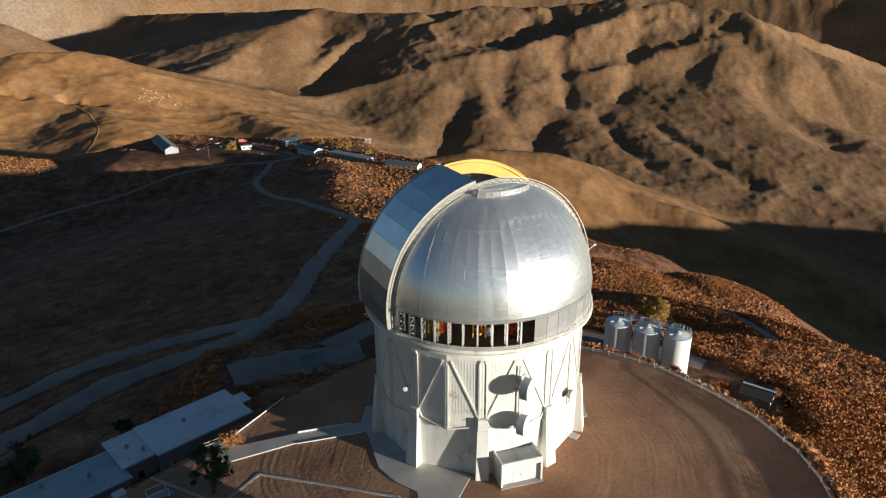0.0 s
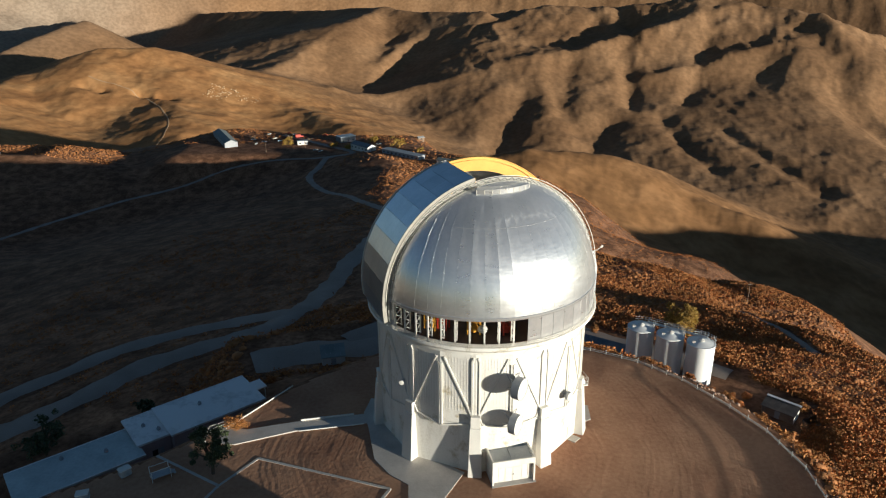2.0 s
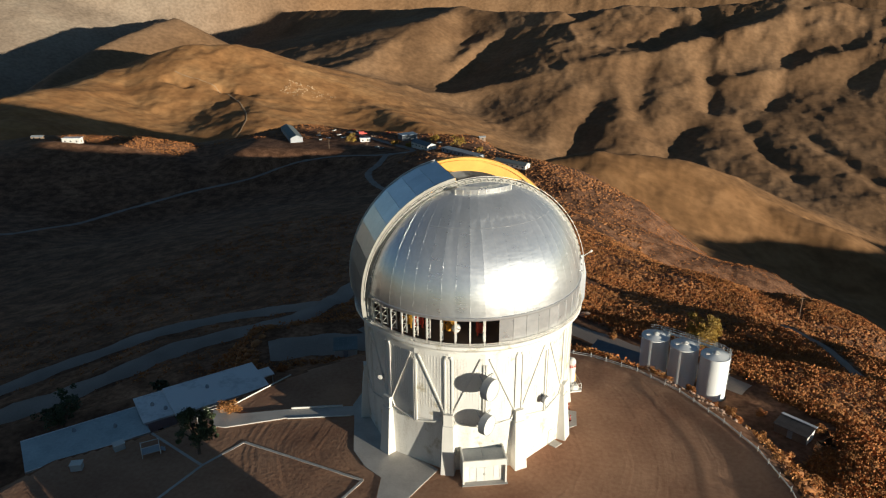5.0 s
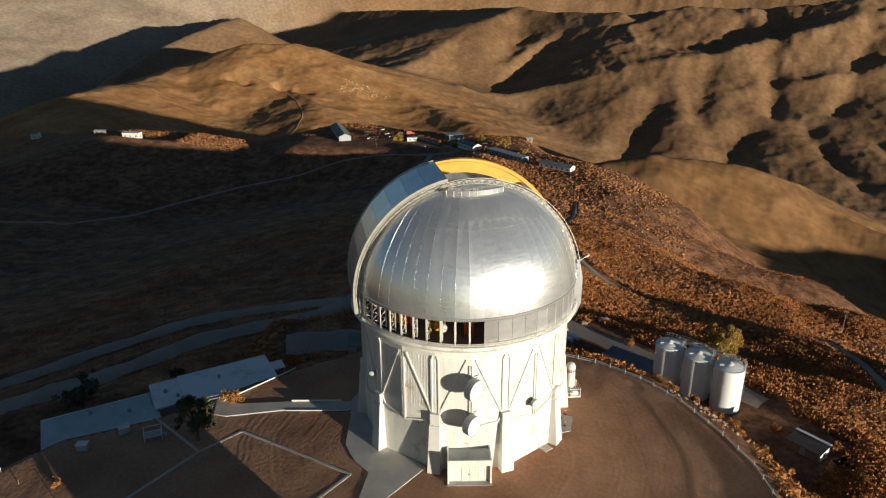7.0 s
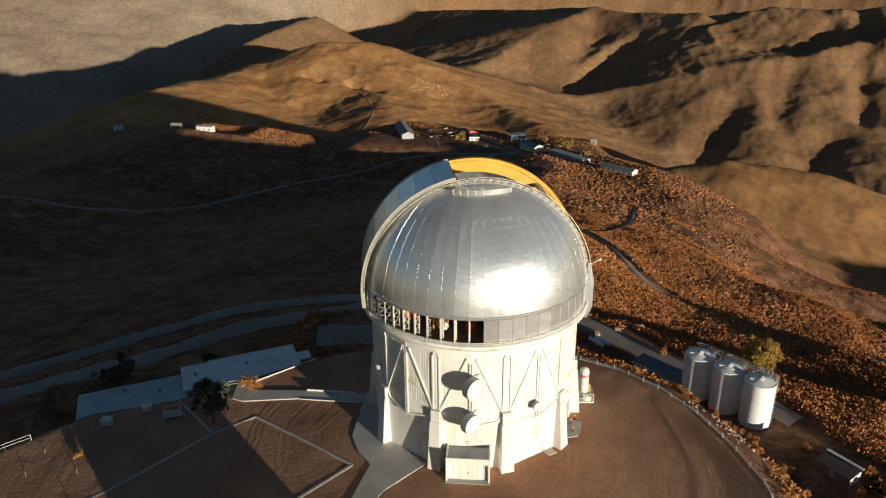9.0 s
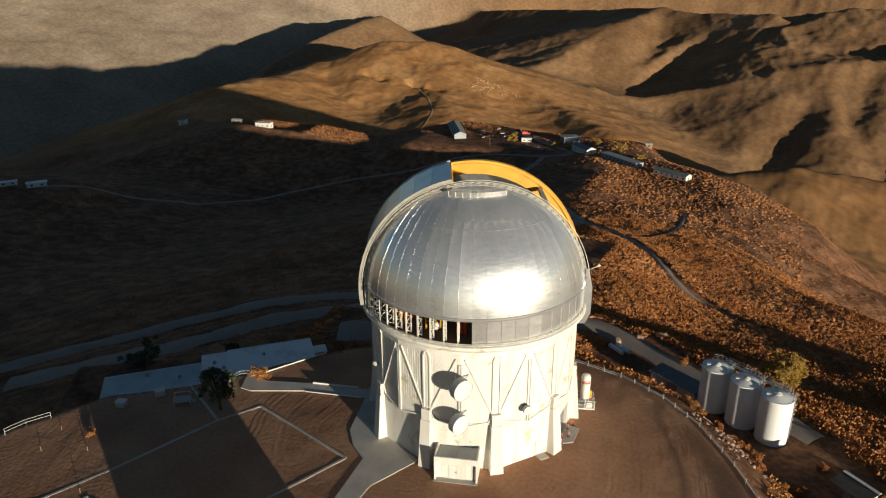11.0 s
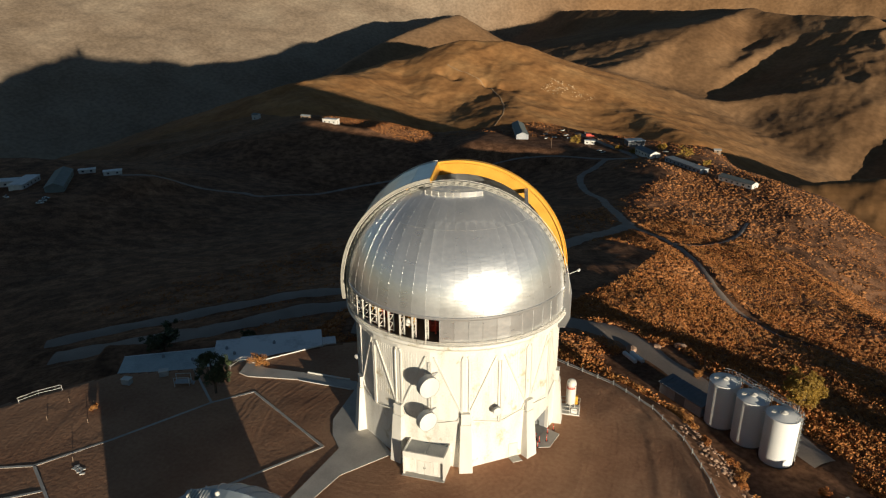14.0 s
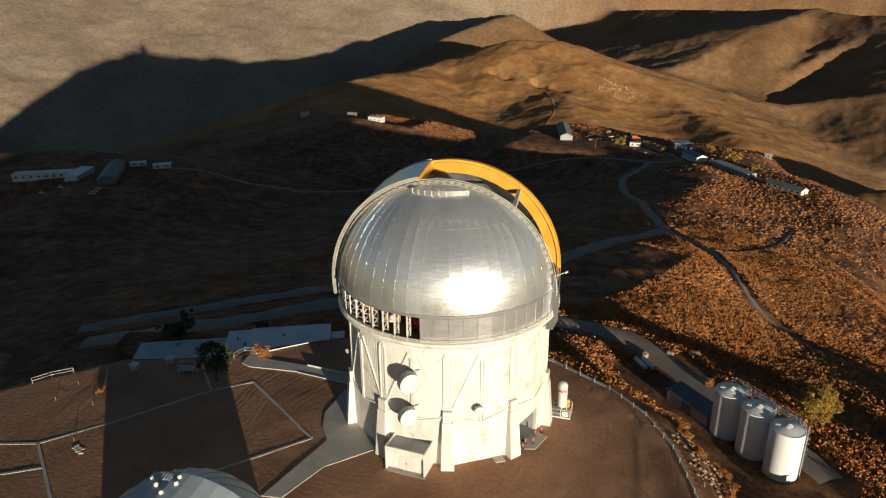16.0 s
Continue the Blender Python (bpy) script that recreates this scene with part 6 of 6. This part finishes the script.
def vehicle(x, y, turn, colour, label, truck=False):
    t = thing("truck" if truck else "car", pose(x, y, ground_z(x, y) + 0.15, 0, 0, turn), label, "truck" if truck else "car", "parked vehicles")
    L, W = (7.5, 2.4) if truck else (4.4, 1.8)
    bm = box(-L / 2, -W / 2, 0.45, L / 2, W / 2, 1.1 if not truck else 1.5, 0.12)
    part("body", bm, colour, t)
    part("cabin", slab([Vector(p) for p in ((-L * 0.28, -W * 0.46, 1.05), (L * 0.2, -W * 0.46, 1.05), (L * 0.2, W * 0.46, 1.05), (-L * 0.28, W * 0.46, 1.05))], [Vector(p) for p in ((-L * 0.2, -W * 0.38, 1.65), (L * 0.1, -W * 0.38, 1.65), (L * 0.1, W * 0.38, 1.65), (-L * 0.2, W * 0.38, 1.65))]), GLASS if not truck else colour, t)
    if truck:
        part("load", box(-L / 2, -W / 2, 1.5, L * 0.15, W / 2, 3.0, 0.05), colour, t)
    for a in (-0.32, 0.32):
        for b in (-W / 2, W / 2):
            wl_ = bmesh.new()
            add_tube(wl_, (L * a, b - 0.12, 0.33), (L * a, b + 0.12, 0.33), 0.36, n=14)
            part("wheel", wl_, RUBBER, t)


SILVER = surface("silver_car_paint", (0.40, 0.41, 0.42), (0.48, 0.49, 0.50), 1, 9, 0.3, 0.5)
vehicle(-183, 630, 30, RED, "red flatbed truck in the camp yard", True)
for k, (x, y, a, c, l) in enumerate(((-209, 607, 20, SILVER, "silver"), (-214, 600, 100, WHITE, "white"), (-204, 622, 60, WHITE, "white"), (-222, 616, 10, GREY, "grey"), (-196, 612, 40, SILVER, "silver"), (-154, 579, 15, WHITE, "white"), (-149, 575, 70, SILVER, "silver"), (-101, 592, 30, WHITE, "white"), (-190, 640, 15, GREY, "grey"), (-215, 640, 75, WHITE, "white"), (-372, 219, 40, WHITE, "white"), (-368, 215, 40, WHITE, "white"), (-376, 223, 40, SILVER, "silver"), (-418, 206, 10, WHITE, "white"), (-404, 213, 0, WHITE, "white"))):
    vehicle(x, y, a, c, l + " car parked on gravel")
for k, (x, y, s_) in enumerate(((-195, 630, 2.2), (-188, 618, 1.6), (-228, 628, 2.0), (-200, 648, 2.4), (-170, 622, 1.8), (-160, 640, 2.0))):
    t = thing("material_heap", pose(x, y, ground_z(x, y)), "heap of rust-red scrap and timber in the yard", "heap", "heaps")
    bm = bmesh.new()
    r_ = random.Random(k)
    for j in range(9):
        a = r_.uniform(0, 6.28)
        p = Vector((r_.uniform(-s_, s_), r_.uniform(-s_, s_), r_.uniform(0.1, s_ * 0.5)))
        add_bar(bm, p, p + Vector((math.cos(a), math.sin(a), r_.uniform(-0.1, 0.2))) * s_, 0.5, 0.4)
    part("pile", bm, RED if k % 2 else WOOD, t)


def mast(x, y, h, label):
    t = thing("utility_pole", pose(x, y, ground_z(x, y)), label, "pole", "poles")
    part("shaft", add_tube(bmesh.new(), (0, 0, -0.5), (0, 0, h), 0.16, 0.1), WOOD, t)
    part("crossarm", box(-0.9, -0.08, h - 0.7, 0.9, 0.08, h - 0.52), WOOD, t)


for x, y, h in ((107, 262, 9), (-24, 372, 8), (-110, 610, 9), (-165, 585, 8), (-195, 570, 8)):
    mast(x, y, h, "weathered timber utility pole on the slope")


# ---- loose bits on the terrace ----
for x, y, turn in ((-45, 67, 20), (-42, 72, 50)):
    t = thing("storage_bin", pose(x, y, 0.02, 0, 0, turn), "pale grey rounded storage bin on the shaded terrace", "bin", "storage bins")
    part("body", box(-0.75, -0.55, 0.0, 0.75, 0.55, 1.0, 0.12), GREY, t)
    part("lid", box(-0.8, -0.6, 1.0, 0.8, 0.6, 1.12, 0.05), WHITE, t, "white lid")
stand = thing("steel_stand", pose(-37, 72, 0.0, 0, 0, 38), "low white steel stand with steps beside the building", "stand")
for x in (-1.2, 1.2):
    for y in (-0.7, 0.7):
        part("post", add_tube(bmesh.new(), (x, y, -0.1), (x, y, 1.7), 0.05, n=8), WHITE, stand)
for y in (-0.7, 0.7):
    part("rail", add_tube(bmesh.new(), (-1.2, y, 1.65), (1.2, y, 1.65), 0.045, n=8), WHITE, stand)
part("deck", box(-1.25, -0.75, 0.55, 1.25, 0.75, 0.63, 0.01), GREY, stand)
for k in range(2):
    part("tread", box(1.3 + 0.3 * k, -0.5, 0.36 - 0.19 * k, 1.6 + 0.3 * k, 0.5, 0.41 - 0.19 * k), GREY, stand)
rng_d = random.Random(19)
for k in range(7):
    x, y = -31.8 + 0.7 * (k % 4) + rng_d.uniform(-0.1, 0.1), 49.8 + 0.5 * (k // 4) + rng_d.uniform(-0.1, 0.1)
    t = thing("paving_block", pose(x, y, 0.03, 0, 0, rng_d.uniform(0, 180)), "loose pale concrete block lying on the terrace", "block", "loose blocks")
    part("block", box(-0.32, -0.18, -0.06, 0.32, 0.18, 0.08, 0.02), WHITE, t)
for k, (x, y) in enumerate(((-33.4, 50.6), (-40.2, 57.0), (-38.4, 62.0), (-44.0, 60.4), (-46.2, 54.0), (-48.0, 58.6))):
    t = thing("marker_stake", pose(x, y, 0), "short rusty stake standing in the terrace earth", "stake", "stakes")
    part("shaft", add_tube(bmesh.new(), (0, 0, -0.2), (0.03, 0.02, 0.75), 0.06, 0.05, 7), WOOD, t)
